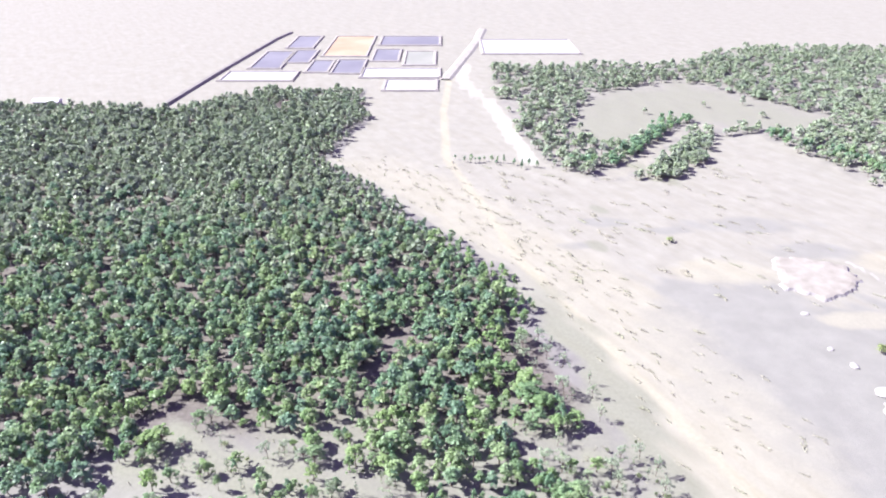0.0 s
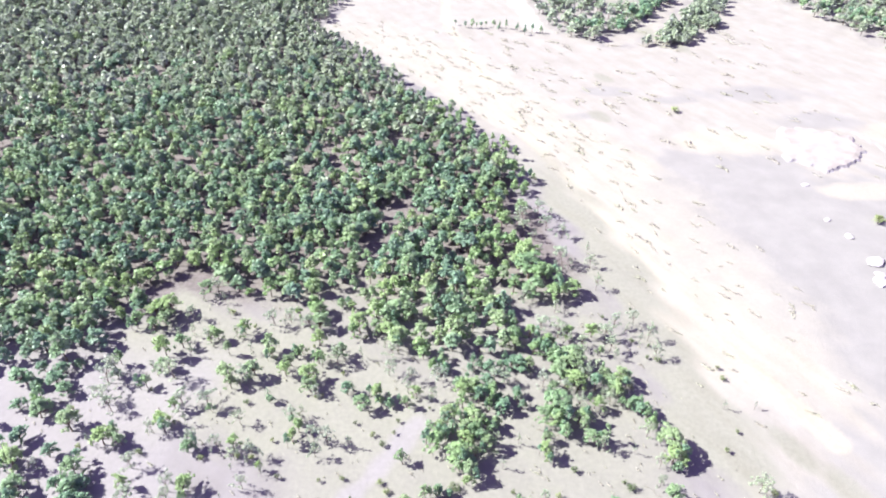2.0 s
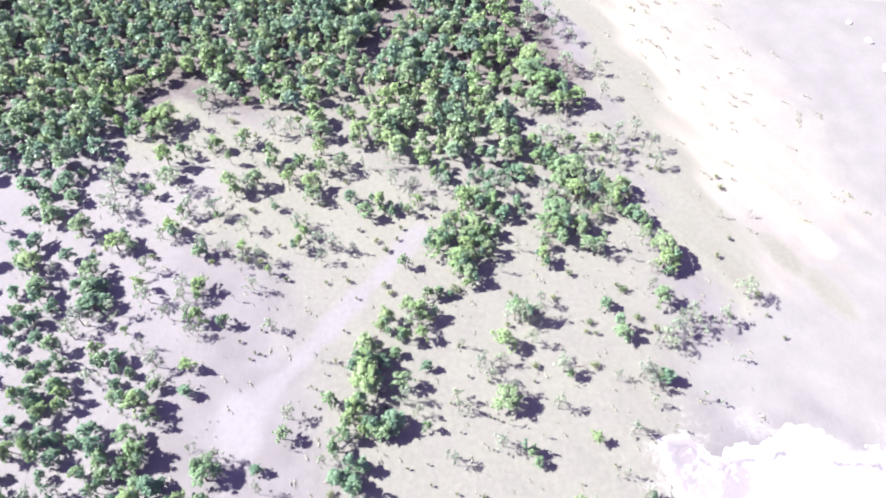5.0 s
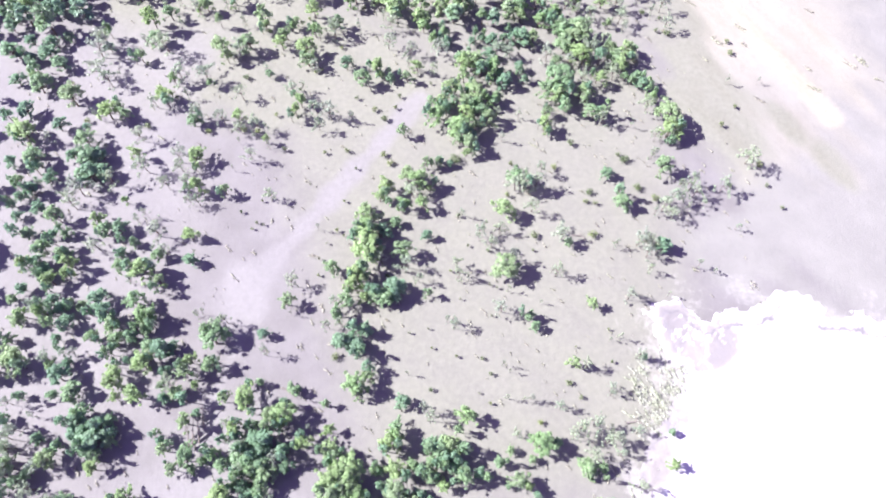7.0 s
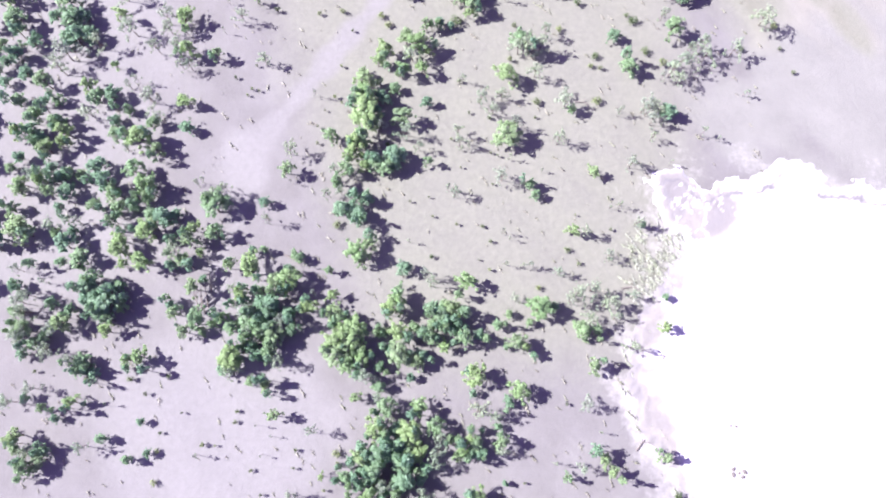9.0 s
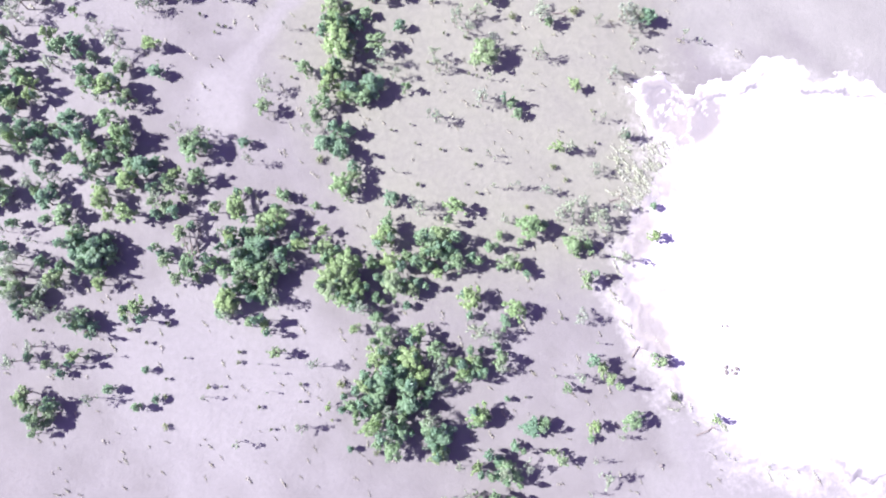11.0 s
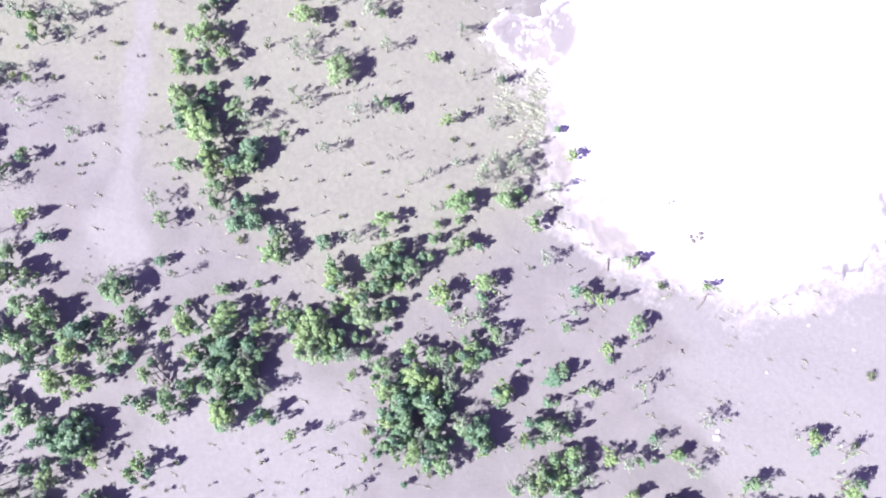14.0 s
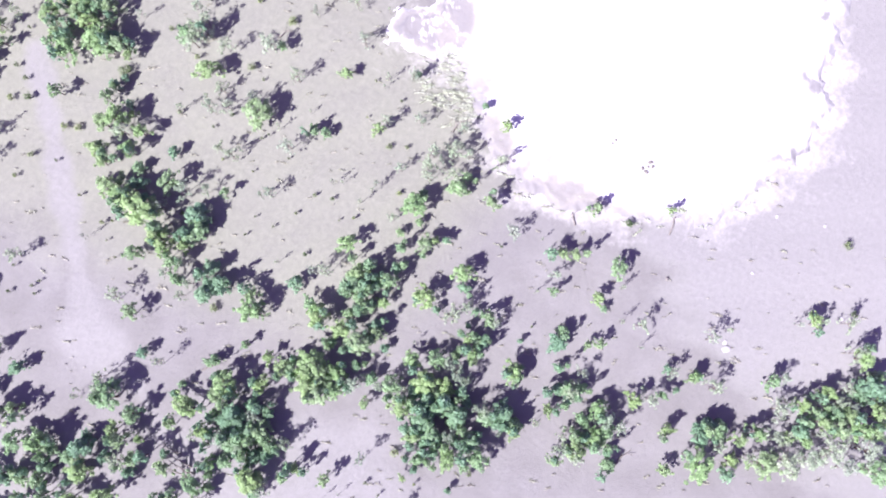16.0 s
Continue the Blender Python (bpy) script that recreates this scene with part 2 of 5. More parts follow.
def inside(poly, x, y):
    """Signed distance to a polygon's border, positive inside (numpy arrays)."""
    p = np.array(poly, float)
    q = np.roll(p, -1, 0)
    d, odd = np.full(x.shape, 1e9), np.zeros(x.shape, bool)
    for (ax, ay), (bx, by) in zip(p, q):
        ux, uy = bx - ax, by - ay
        t = np.clip(((x - ax) * ux + (y - ay) * uy) / (ux * ux + uy * uy), 0, 1)
        d = np.minimum(d, np.hypot(x - ax - t * ux, y - ay - t * uy))
        cross = (ay > y) != (by > y)
        with np.errstate(divide="ignore", invalid="ignore"):
            odd ^= cross & (x < ax + (y - ay) * ux / (uy if uy else 1e-9))
    return np.where(odd, d, -d)


def along(line, x, y):
    """Distance to a polyline (numpy arrays)."""
    d = np.full(x.shape, 1e9)
    for (ax, ay), (bx, by) in zip(line, line[1:]):
        ux, uy = bx - ax, by - ay
        t = np.clip(((x - ax) * ux + (y - ay) * uy) / (ux * ux + uy * uy), 0, 1)
        d = np.minimum(d, np.hypot(x - ax - t * ux, y - ay - t * uy))
    return d


def smooth(v, lo, hi):
    k = np.clip((v - lo) / (hi - lo), 0, 1)
    return k * k * (3 - 2 * k)


def spread(lo, hi, step, far):
    """Stations: even between lo and hi, then wider and wider out to far."""
    s = list(np.arange(lo, hi + step, step))
    gap = step
    while s[-1] < far:
        gap = min(gap * 1.12, 400)
        s.append(s[-1] + gap)
    gap, low = step, [lo]
    while low[-1] > -far:
        gap = min(gap * 1.12, 400)
        low.append(low[-1] - gap)
    return np.array(low[:0:-1] + s)


def mesh_object(name, verts, faces, material, parent=None):
    me = bpy.data.meshes.new(name)
    me.from_pydata([tuple(v) for v in verts], [], faces)
    for m in material if isinstance(material, (list, tuple)) else [material]:
        me.materials.append(m)
    ob = new(name, me)
    ob.parent = parent
    return ob


def relief(x, y):
    """The ground's gentle swells, a few centimetres near the camera's foot and a metre far off."""
    return 0.12 * np.sin(x * 0.11 + 1.3) * np.sin(y * 0.083) + 0.05 * np.sin(x * 0.37 + y * 0.29)


# ---- the ground, one sheet to the horizon ----
gx, gy = spread(-110, 150, 1.3, 4200), spread(-80, 270, 1.3, 4200)
X, Y = np.meshgrid(gx, gy)
Z = relief(X, Y)
verts = np.stack([X, Y, Z], -1).reshape(-1, 3)
nx, ny = len(gx), len(gy)
i0 = (np.arange(ny - 1)[:, None] * nx + np.arange(nx - 1)[None]).reshape(-1)
quads = np.stack([i0, i0 + 1, i0 + nx + 1, i0 + nx], -1)
ground_me = bpy.data.meshes.new("ground")
ground_me.from_pydata(verts.tolist(), [], quads.tolist())
ground_me.materials.append(GROUND)
fx, fy = verts[:, 0], verts[:, 1]
wob = 3.0 * np.sin(fx * 0.21) * np.sin(fy * 0.17 + 2) + 1.5 * np.sin(fx * 0.6 + fy * 0.5)
edge_x = interp(EDGE, fy)
sand_m = smooth(fx - edge_x + wob, -1.5, 5.0) * smooth(fy, 56, 72)
sand_m = np.maximum(sand_m, smooth(fy - np.interp(fx, [p[0] for p in FOREST_TOP], [p[1] for p in FOREST_TOP]) + wob, -3, 6))
sand_m *= 1 - 0.5 * smooth(inside(FAR_WOOD, fx, fy) + wob, -8, 6)
sand_m = np.maximum(sand_m, 0.62 * smooth(inside(PAN_LINE, fx, fy) + 0.9 * wob, -6.0, 0.5) * (1 - smooth(fy, 38, 46)))
plain_m = smooth(inside(PLAIN, fx, fy) + 2 * wob, -7, 7)
for cx, cy, la, lb in ((24, 262, 10, 3), (66, 258, 16, 5), (50, 236, 10, 3), (90, 250, 12, 4), (125, 255, 30, 9), (140, 232, 22, 8)):
    plain_m = np.maximum(plain_m, 0.85 * smooth(1.2 - np.hypot((fx - cx) / la, (fy - cy) / lb) + 0.06 * wob, 0, 0.7))
south = smooth(fx - np.interp(fy, [-80, -40, -15, 0, 50], [24, 28, 35, 62, 75]) + wob, -6, 6) * smooth(-fy, -50, -35)
plain_m = np.maximum(plain_m, south)
trail_m = 0.8 * smooth(-along(TRAIL, fx, fy) + 0.35 * wob, -3.2, -0.4)
trail_m = np.maximum(trail_m, smooth(-np.hypot((fx + 37.5) / 1.0, (fy - 47) / 1.6) + 0.4 * wob, -6.5, -2.5) * 0.9)
litter_m = smooth(edge_x - fx + wob, 2, 12) * smooth(fy, 110, 150) * (1 - smooth(sand_m, 0.2, 0.8))
litter_m = np.maximum(litter_m * 0.9, 0.3 * smooth(-fx - 62 + wob, -6, 14))
trail_m = np.maximum(trail_m, south)
trail_m = np.maximum(trail_m, 0.68 * smooth(-fx + wob, 46, 60) * smooth(fy, 12, 30) * (1 - smooth(fy, 105, 125)))
trail_m = np.maximum(trail_m, 0.8 * smooth(1.3 - np.hypot((fx + 40) / 22, (fy - 2) / 24) + 0.06 * wob, 0, 0.8))
bleach_m = 0.78 * smooth(inside(PAN_LINE, fx, fy) + 1.2 * wob, -9.0, 1.5)
fringe_at = smooth(1.3 - np.hypot((fx - 35) / 7, (fy - 29) / 9) + 0.05 * wob, 0, 0.8)
bleach_m *= (1 - 0.4 * fringe_at) * (1 - 0.6 * smooth(fy, 36, 41))
bleach_m = np.maximum(bleach_m, 0.75 * smooth(-along(SIDE_ROAD, fx, fy) + 0.3 * wob, -6.5, -3.0))
bleach_m = np.maximum(bleach_m, 0.7 * smooth(-along([(149, 223), (152, 216), (154.4, 207), (160, 199)], fx, fy) + 0.05 * wob, -1.3, -0.5))
layer = ground_me.attributes.new("bleach", "FLOAT", "POINT")
layer.data.foreach_set("value", bleach_m.astype(np.float32))
layer = ground_me.attributes.new("cover", "FLOAT_COLOR", "POINT")
layer.data.foreach_set("color", np.stack([sand_m, plain_m, trail_m, np.ones_like(fx)], -1).astype(np.float32).ravel())
grass_m = 0.75 * smooth(inside(MEADOW, fx, fy) + wob, -8, 10)
grass_m = np.maximum(grass_m, 0.9 * smooth(1.0 - np.abs(fx - edge_x - 5.0 + wob) / 12.0, 0, 0.8) * smooth(fy, 62, 85) * (1 - smooth(fy, 170, 240)))
grass_m = np.maximum(grass_m, 0.56 * smooth(fy, 78, 100) * (1 - smooth(fy, 135, 160)) * smooth(fx, -58, -40) * smooth(edge_x - fx, -4, 6))
grass_m = np.maximum(grass_m, 0.72 * smooth(fx + 0.35 * fy, -20, 4) * (1 - smooth(fx, 36, 58)) * smooth(fy, -4, 22) * (1 - smooth(fy, 100, 120)))
grass_m = np.maximum(grass_m, 0.9 * fringe_at)
grass_m = np.maximum(grass_m, 0.8 * smooth(inside(GLADE, fx, fy) + wob, -6, 6))
for cx, cy, la, lb in ((60, 98, 11, 2.6), (72, 87, 9, 3.0), (80, 76, 9, 3.5), (100, 318, 30, 5), (67, 271, 7, 4), (60, 236, 6, 4), (38, 122, 9, 5)):
    u, v = (fx - cx) * 0.485 - (fy - cy) * 0.875, (fx - cx) * 0.875 + (fy - cy) * 0.485
    grass_m = np.maximum(grass_m, 0.8 * smooth(1.2 - np.hypot(u / la, v / lb) + 0.05 * wob, 0, 0.6))
road_m = np.maximum(0.5 * smooth(-along(SIDE_ROAD, fx, fy) + 0.3 * wob, -7.5, -3.5), np.maximum(0.45 * smooth(-along([(x + 9, y + 2) for x, y in SAND_ROAD[4:]], fx, fy) + 0.3 * wob, -3.0, -0.6), 0.3 * smooth(-along([(x + 19, y + 2) for x, y in SAND_ROAD[4:]], fx, fy) + 0.3 * wob, -3.0, -0.6)))
road_m = np.maximum(road_m, 0.5 * smooth(fx - edge_x + wob, 3, 12) * (1 - smooth(fx - edge_x + wob, 34, 62)) * smooth(fy, 84, 110) * (1 - smooth(fy, 300, 380)))
sand_bed = smooth(-along(STREAM, fx, fy) + 0.2 * wob, -7.0, -4.0)
road_m = np.maximum(road_m, 0.4 * sand_bed)
for cx, cy, la, lb in ((166, 222, 14, 11), (137, 184, 20, 6)):
    road_m = np.maximum(road_m, 0.6 * smooth(1.2 - np.hypot((fx - cx) / la, (fy - cy) / lb) + 0.05 * wob, 0, 0.6))
road_m = np.maximum(road_m, np.maximum(0.85 * smooth(-along(SAND_ROAD, fx, fy) + 0.15 * wob, -3.4, -1.4), 0.62 * smooth(1.1 - np.hypot((fx - 100) / 26, (fy - 216) / 12) + 0.05 * wob, 0, 0.6)))
layer = ground_me.attributes.new("road", "FLOAT", "POINT")
layer.data.foreach_set("value", road_m.astype(np.float32))
layer = ground_me.attributes.new("grass", "FLOAT", "POINT")
layer.data.foreach_set("value", grass_m.astype(np.float32))
layer = ground_me.attributes.new("litter", "FLOAT", "POINT")
layer.data.foreach_set("value", litter_m.astype(np.float32))
ground = tagged(new("ground", ground_me), "pale dry savanna soil and bleached sand with faint tracks", "ground", kind="structure")

# ---- the white sand pan: a low sheet of bleached sand with a gullied, crusted rim ----
def white_sand_pan():
    """A fine sheet over the pan: a low bank where the sand begins, damp crust in lobes, cream stains on the wooded side."""
    step = 0.36
    xs, ys = np.arange(28, 118, step), np.arange(-33, 52, step)
    px, py = np.meshgrid(xs, ys)
    shape = px.shape
    x, y = px.ravel(), py.ravel()
    coarse, fine_n, lobes = (np.array([noise.fractal((a * f, b * f, z), 0.75, 2.1, o) for a, b in zip(x, y)]) for f, z, o in ((0.16, 3.0, 4), (0.75, 9.0, 3), (0.11, 21.0, 4)))
    d = inside(PAN_LINE, x, y) + 1.9 * coarse + 0.5 * fine_n
    north = smooth(y, 34, 40)
    east = smooth(x + y * -0.6, 70, 84)
    corner = smooth(1.25 - np.hypot((x - 42.5) / 10.5, (y - 39.0) / 6.5), 0, 0.45)
    z = relief(x, y) + 0.02 + 0.26 * smooth(d, -0.8, 0.5) - 0.10 * smooth(d, 0.6, 2.2) + 0.05 * coarse - 0.4 * smooth(-d, 0.9, 1.8)
    z += north * 0.12 * np.exp(-((d - 2.6) / 0.5) ** 2)
    damp = 0.75 * smooth(0.9 - d - 0.8 * lobes, 0, 1.0) * (1 - 0.8 * north)
    damp = np.maximum(damp, (0.35 + 0.65 * east) * smooth(lobes + 0.18 * east, 0.10, 0.30) * smooth(4.2 - d, 0, 2.5))
    damp = np.maximum(damp, north * smooth(1.0 - np.abs(d - 1.9 - 0.6 * coarse) / 0.62, 0, 0.6) * smooth(lobes, -0.3, 0.05))
    damp = np.maximum(damp, 0.6 * corner * smooth(d, 0.6, 1.8) * smooth(lobes + 0.6 * coarse, -0.40, 0.15))
    damp *= 1 - 0.9 * smooth(0.11 - np.abs(lobes - 0.6 * fine_n * 0.5), 0, 0.07) * np.maximum(corner, 0.5 * east)
    west = smooth(44 - x + 0.25 * y, -4, 4) * (1 - smooth(y, 24, 32))
    cream = west * smooth(5.0 - d + 5 * lobes, 0, 4.0)
    vein = smooth(0.12 - np.abs(lobes - 0.3 * fine_n), 0, 0.09)
    cream = np.maximum(cream, corner * (1 - vein) * 1.6 * smooth(d, -0.5, 0.8))
    i0 = (np.arange(shape[0] - 1)[:, None] * shape[1] + np.arange(shape[1] - 1)[None]).ravel()
    quad = np.stack([i0, i0 + 1, i0 + shape[1] + 1, i0 + shape[1]], -1)
    quad = quad[d[quad].max(1) > -1.3]
    used, back = np.unique(quad, return_inverse=True)
    me = bpy.data.meshes.new("white_sand_pan")
    me.from_pydata(np.stack([x, y, z], -1)[used].tolist(), [], back.reshape(-1, 4).tolist())
    for name, mask in (("damp", damp), ("cream", cream)):
        me.attributes.new(name, "FLOAT", "POINT").data.foreach_set("value", np.clip(mask, 0, 1)[used].astype(np.float32))
    me.polygons.foreach_set("use_smooth", np.ones(len(me.polygons), bool))
    me.materials.append(PAN)
    return tagged(new("white_sand_pan", me), "bright white bleached sand pan with gullied crusted edges", "sand pan", kind="structure")


def rim(line, step, rough, seed):
    """The outline resampled every step metres and roughened into lobes and gullies."""
    p = np.array(line + line[:1], float)
    seg = np.hypot(*np.diff(p, axis=0).T)
    s = np.concatenate([[0], np.cumsum(seg)])
    k = np.arange(0, s[-1], step)
    q = np.stack([np.interp(k, s, p[:, 0]), np.interp(k, s, p[:, 1])], -1)
    for _ in range(2):
        q = (np.roll(q, 1, 0) + 2 * q + np.roll(q, -1, 0)) / 4
    tan = np.roll(q, -1, 0) - np.roll(q, 1, 0)
    nor = np.stack([tan[:, 1], -tan[:, 0]], -1) / np.hypot(*tan.T)[:, None]
    d = np.array([noise.fractal((a * 0.30, b * 0.30, seed), 0.7, 2.1, 4) for a, b in q])
    return q + nor * (d * rough)[:, None]


def bank(name, line, heights, material, seed, rough, label, category, skirt=None):
    """A filled bank: rings of the outline drawn in by (inset, height), and a flat top."""
    q = rim(line, 0.7, rough, seed)
    c = q.mean(0)
    vs, fs, mats = [], [], []
    n = len(q)
    tan = np.roll(q, -3, 0) - np.roll(q, 3, 0)
    nor = np.stack([-tan[:, 1], tan[:, 0]], -1) / np.hypot(*tan.T)[:, None]
    if inside(q.tolist(), np.array([q[0, 0] + nor[0, 0]]), np.array([q[0, 1] + nor[0, 1]]))[0] < 0:
        nor = -nor
    for inset, h in heights:
        r = q + nor * inset
        for _ in range(int(inset * 2)):
            r = (np.roll(r, 1, 0) + 2 * r + np.roll(r, -1, 0)) / 4
        vs += [(a, b, h + relief(a, b) * (1 if h < 0.03 else 0.6) + 0.05 * noise.noise((a * 0.5, b * 0.5, seed))) for a, b in r]
    for ring in range(len(heights) - 1):
        for i in range(n):
            j = (i + 1) % n
            fs.append((ring * n + i, ring * n + j, (ring + 1) * n + j, (ring + 1) * n + i))
            crusty = ring == 0 or (ring == 2 and q[i][1] > 37 and noise.noise((q[i][0] * 0.12, q[i][1] * 0.12, seed)) > -0.1)
            mats.append(1 if crusty and skirt else 0)
    fs.append(tuple(range((len(heights) - 1) * n, len(heights) * n)))
    mats.append(0)
    ob = mesh_object(name, vs, fs, [material] + ([skirt] if skirt else []))
    ob.data.polygons.foreach_set("material_index", mats)
    bm = bmesh.new()
    bm.from_mesh(ob.data)
    bmesh.ops.triangulate(bm, faces=[f for f in bm.faces if len(f.verts) > 4])
    bmesh.ops.recalc_face_normals(bm, faces=bm.faces)
    bm.to_mesh(ob.data)
    bm.free()
    return tagged(ob, label, category, kind="structure")


white_sand_pan()
PIT_LINE = [(121.2, 224), (129.9, 227), (137, 224), (147, 219.7), (146, 207.4), (137.3, 199.7), (127.4, 195), (123.9, 199.8), (117.8, 203.6), (120, 213.5)]
crust_like = Mat("heap_sand", 0.9)
HEAP = crust_like.colour(crust_like.ramp(crust_like.noise(0.25, 5.0), [(0.3, (0.245, 0.228, 0.198)), (0.55, (0.30, 0.283, 0.250)), (0.7, (0.34, 0.325, 0.292))]))
bank("sand_heap", PIT_LINE, [(-0.5, -0.1), (0.6, 0.7), (2.0, 0.9)], HEAP, 8.0, 1.6, "low heap of pale excavated sand on the plain", "sand heap", CRUST)


# ---- settling ponds far off ----
PONDS = [
    (-150, -129, 542, 606, "dark", "slate-grey settling pond with pale earth banks"),
    (-127, -110, 563, 611, "dark", "slate-grey settling pond with pale earth banks"),
    (-104, -90, 529, 569, "dark", "slate-grey settling pond with pale earth banks"),
    (-84, -64, 525, 572, "dark", "slate-grey settling pond with pale earth banks"),
    (-57, -38, 569, 615, "dark", "slate-grey settling pond with pale earth banks"),
    (-100, -66, 588, 678, "orange", "drained pond bed of orange silt"),
    (-137, -117, 623, 678, "dark", "slate-grey settling pond with pale earth banks"),
    (-56, -4, 636, 678, "dark", "wide slate-grey settling pond with pale earth banks"),
    (-30, -8, 554, 606, "green", "shallow grey-green pond with pale earth banks"),
    (-60, -4, 512, 540, "pale", "shallow pond of pale silty water"),
    (-40, -6, 474, 502, "pale", "shallow pond of pale silty water"),
    (-162, -112, 502, 529, "pale", "shallow pond of pale silty water"),
    (36, 116, 598, 660, "pale", "wide pond of pale silty water with earth banks"),
]
def pond(x0, x1, y0, y1, kind, label):
    top = tagged(new("settling_pond"), label, "pond", group="settling ponds")
    w, h = 3.0, 1.2
    for name, ax, bx, ay, by in (("berm", x0 - w, x1 + w, y0 - w, y0), ("berm", x0 - w, x1 + w, y1, y1 + w), ("berm", x0 - w, x0, y0, y1), ("berm", x1, x1 + w, y0, y1)):
        bm = bmesh.new()
        bmesh.ops.create_cube(bm, size=1.0)
        for v in bm.verts:
            k = 0.55 if v.co.z > 0 else 1.0
            sx, sy = (bx - ax), (by - ay)
            v.co = (v.co.x * (sx * k if sx < sy else sx), v.co.y * (sy * k if sy < sx else sy), (v.co.z + 0.5) * h - 0.1)
        me = bpy.data.meshes.new(name)
        bm.to_mesh(me)
        bm.free()
        me.materials.append(BERM)
        ob = new(name, me)
        ob.location = ((ax + bx) / 2, (ay + by) / 2, 0)
        ob.parent = top
    nxx, nyy = 6, 6
    vs = [(x0 - 0.4 + (x1 - x0 + 0.8) * i / nxx, y0 - 0.4 + (y1 - y0 + 0.8) * j / nyy, 0.45) for j in range(nyy + 1) for i in range(nxx + 1)]
    fs = [(j * (nxx + 1) + i, j * (nxx + 1) + i + 1, (j + 1) * (nxx + 1) + i + 1, (j + 1) * (nxx + 1) + i) for j in range(nyy) for i in range(nxx)]
    mesh_object("water", vs, fs, POND[kind], top)
    return top


for x0, x1, y0, y1, kind, label in PONDS:
    pond(x0, x1, y0, y1, kind, label)


def ridge(name, line, width, height, material, label, category):
    """A long low earth bank along a line."""
    p = np.array(line, float)
    tan = np.gradient(p, axis=0)
    nor = np.stack([-tan[:, 1], tan[:, 0]], -1) / np.hypot(*tan.T)[:, None]
    vs, fs = [], []
    for (x, y), (a, b) in zip(p, nor):
        for off, z in ((-1, -0.2), (-0.45, height), (0.45, height), (1, -0.2)):
            vs.append((x + a * width * off, y + b * width * off, z))
    for i in range(len(p) - 1):
        for j in range(3):
            k = i * 4 + j
            fs.append((k, k + 4, k + 5, k + 1))
    return tagged(mesh_object(name, vs, fs, material), label, category, kind="structure")


ridge("dyke", [(-179, 436), (-176, 470), (-172, 520), (-165, 590), (-157, 666), (-150, 700)], 3.0, 1.6, DYKE, "long grey earth dyke beside the ponds", "dyke")
ridge("causeway", [(2, 505), (10, 545), (22, 605), (32, 660), (40, 720)], 5.0, 1.0, BERM, "pale earth causeway between the ponds", "causeway")


# ---- trees ----
def tube(path, radii, sides=6):
    """A tapered limb along a path."""
    vs, fs = [], []
    for i, (p, r) in enumerate(zip(path, radii)):
        a = path[min(i + 1, len(path) - 1)] - path[max(i - 1, 0)]
        q = a.to_track_quat("Z", "Y")
        for k in range(sides):
            w = 2 * math.pi * k / sides
            vs.append(p + q @ Vector((math.cos(w) * r, math.sin(w) * r, 0)))
    for i in range(len(path) - 1):
        for k in range(sides):
            m = (k + 1) % sides
            fs.append((i * sides + k, i * sides + m, (i + 1) * sides + m, (i + 1) * sides + k))
    fs.append(tuple(range(len(vs) - sides, len(vs))))
    return vs, fs


def join(pieces):
    vs, fs = [], []
    for v, f in pieces:
        k = len(vs)
        vs += v
        fs += [tuple(i + k for i in face) for face in f]
    return vs, fs


def leaves(rng, centres, radii, count, size, flat=0.8):
    """Small pointed leaf sprays on the skin of each clump, facing outward."""
    w = np.array(radii) ** 2
    which = rng.choice(len(centres), count, p=w / w.sum())
    d = rng.normal(size=(count, 3))
    d /= np.linalg.norm(d, axis=1)[:, None]
    d[:, 2] = np.where(d[:, 2] < -0.3, -d[:, 2], d[:, 2])
    shell = np.where(rng.uniform(size=count) < 0.5, rng.uniform(0.8, 1.04, count), rng.uniform(0.35, 1.35, count))
    r = np.array(radii)[which]
    pos = np.array(centres)[which] + d * (r * shell)[:, None] * np.array([1, 1, flat]) + rng.normal(size=(count, 3)) * (0.24 * r)[:, None]
    up = d + rng.normal(size=(count, 3)) * 0.42 + np.array([0, 0, 0.4])
    up /= np.linalg.norm(up, axis=1)[:, None]
    side = np.cross(up, rng.normal(size=(count, 3)))
    side /= np.linalg.norm(side, axis=1)[:, None]
    fwd = np.cross(up, side)
    s = (size * rng.uniform(0.6, 1.35, count))[:, None]
    vs = np.stack([pos - fwd * s + side * s * 0.75, pos + fwd * s * 1.05 - up * s * 0.2, pos - fwd * s * 0.7 - side * s * 0.8], 1).reshape(-1, 3)
    return vs, np.arange(count * 3).reshape(-1, 3)


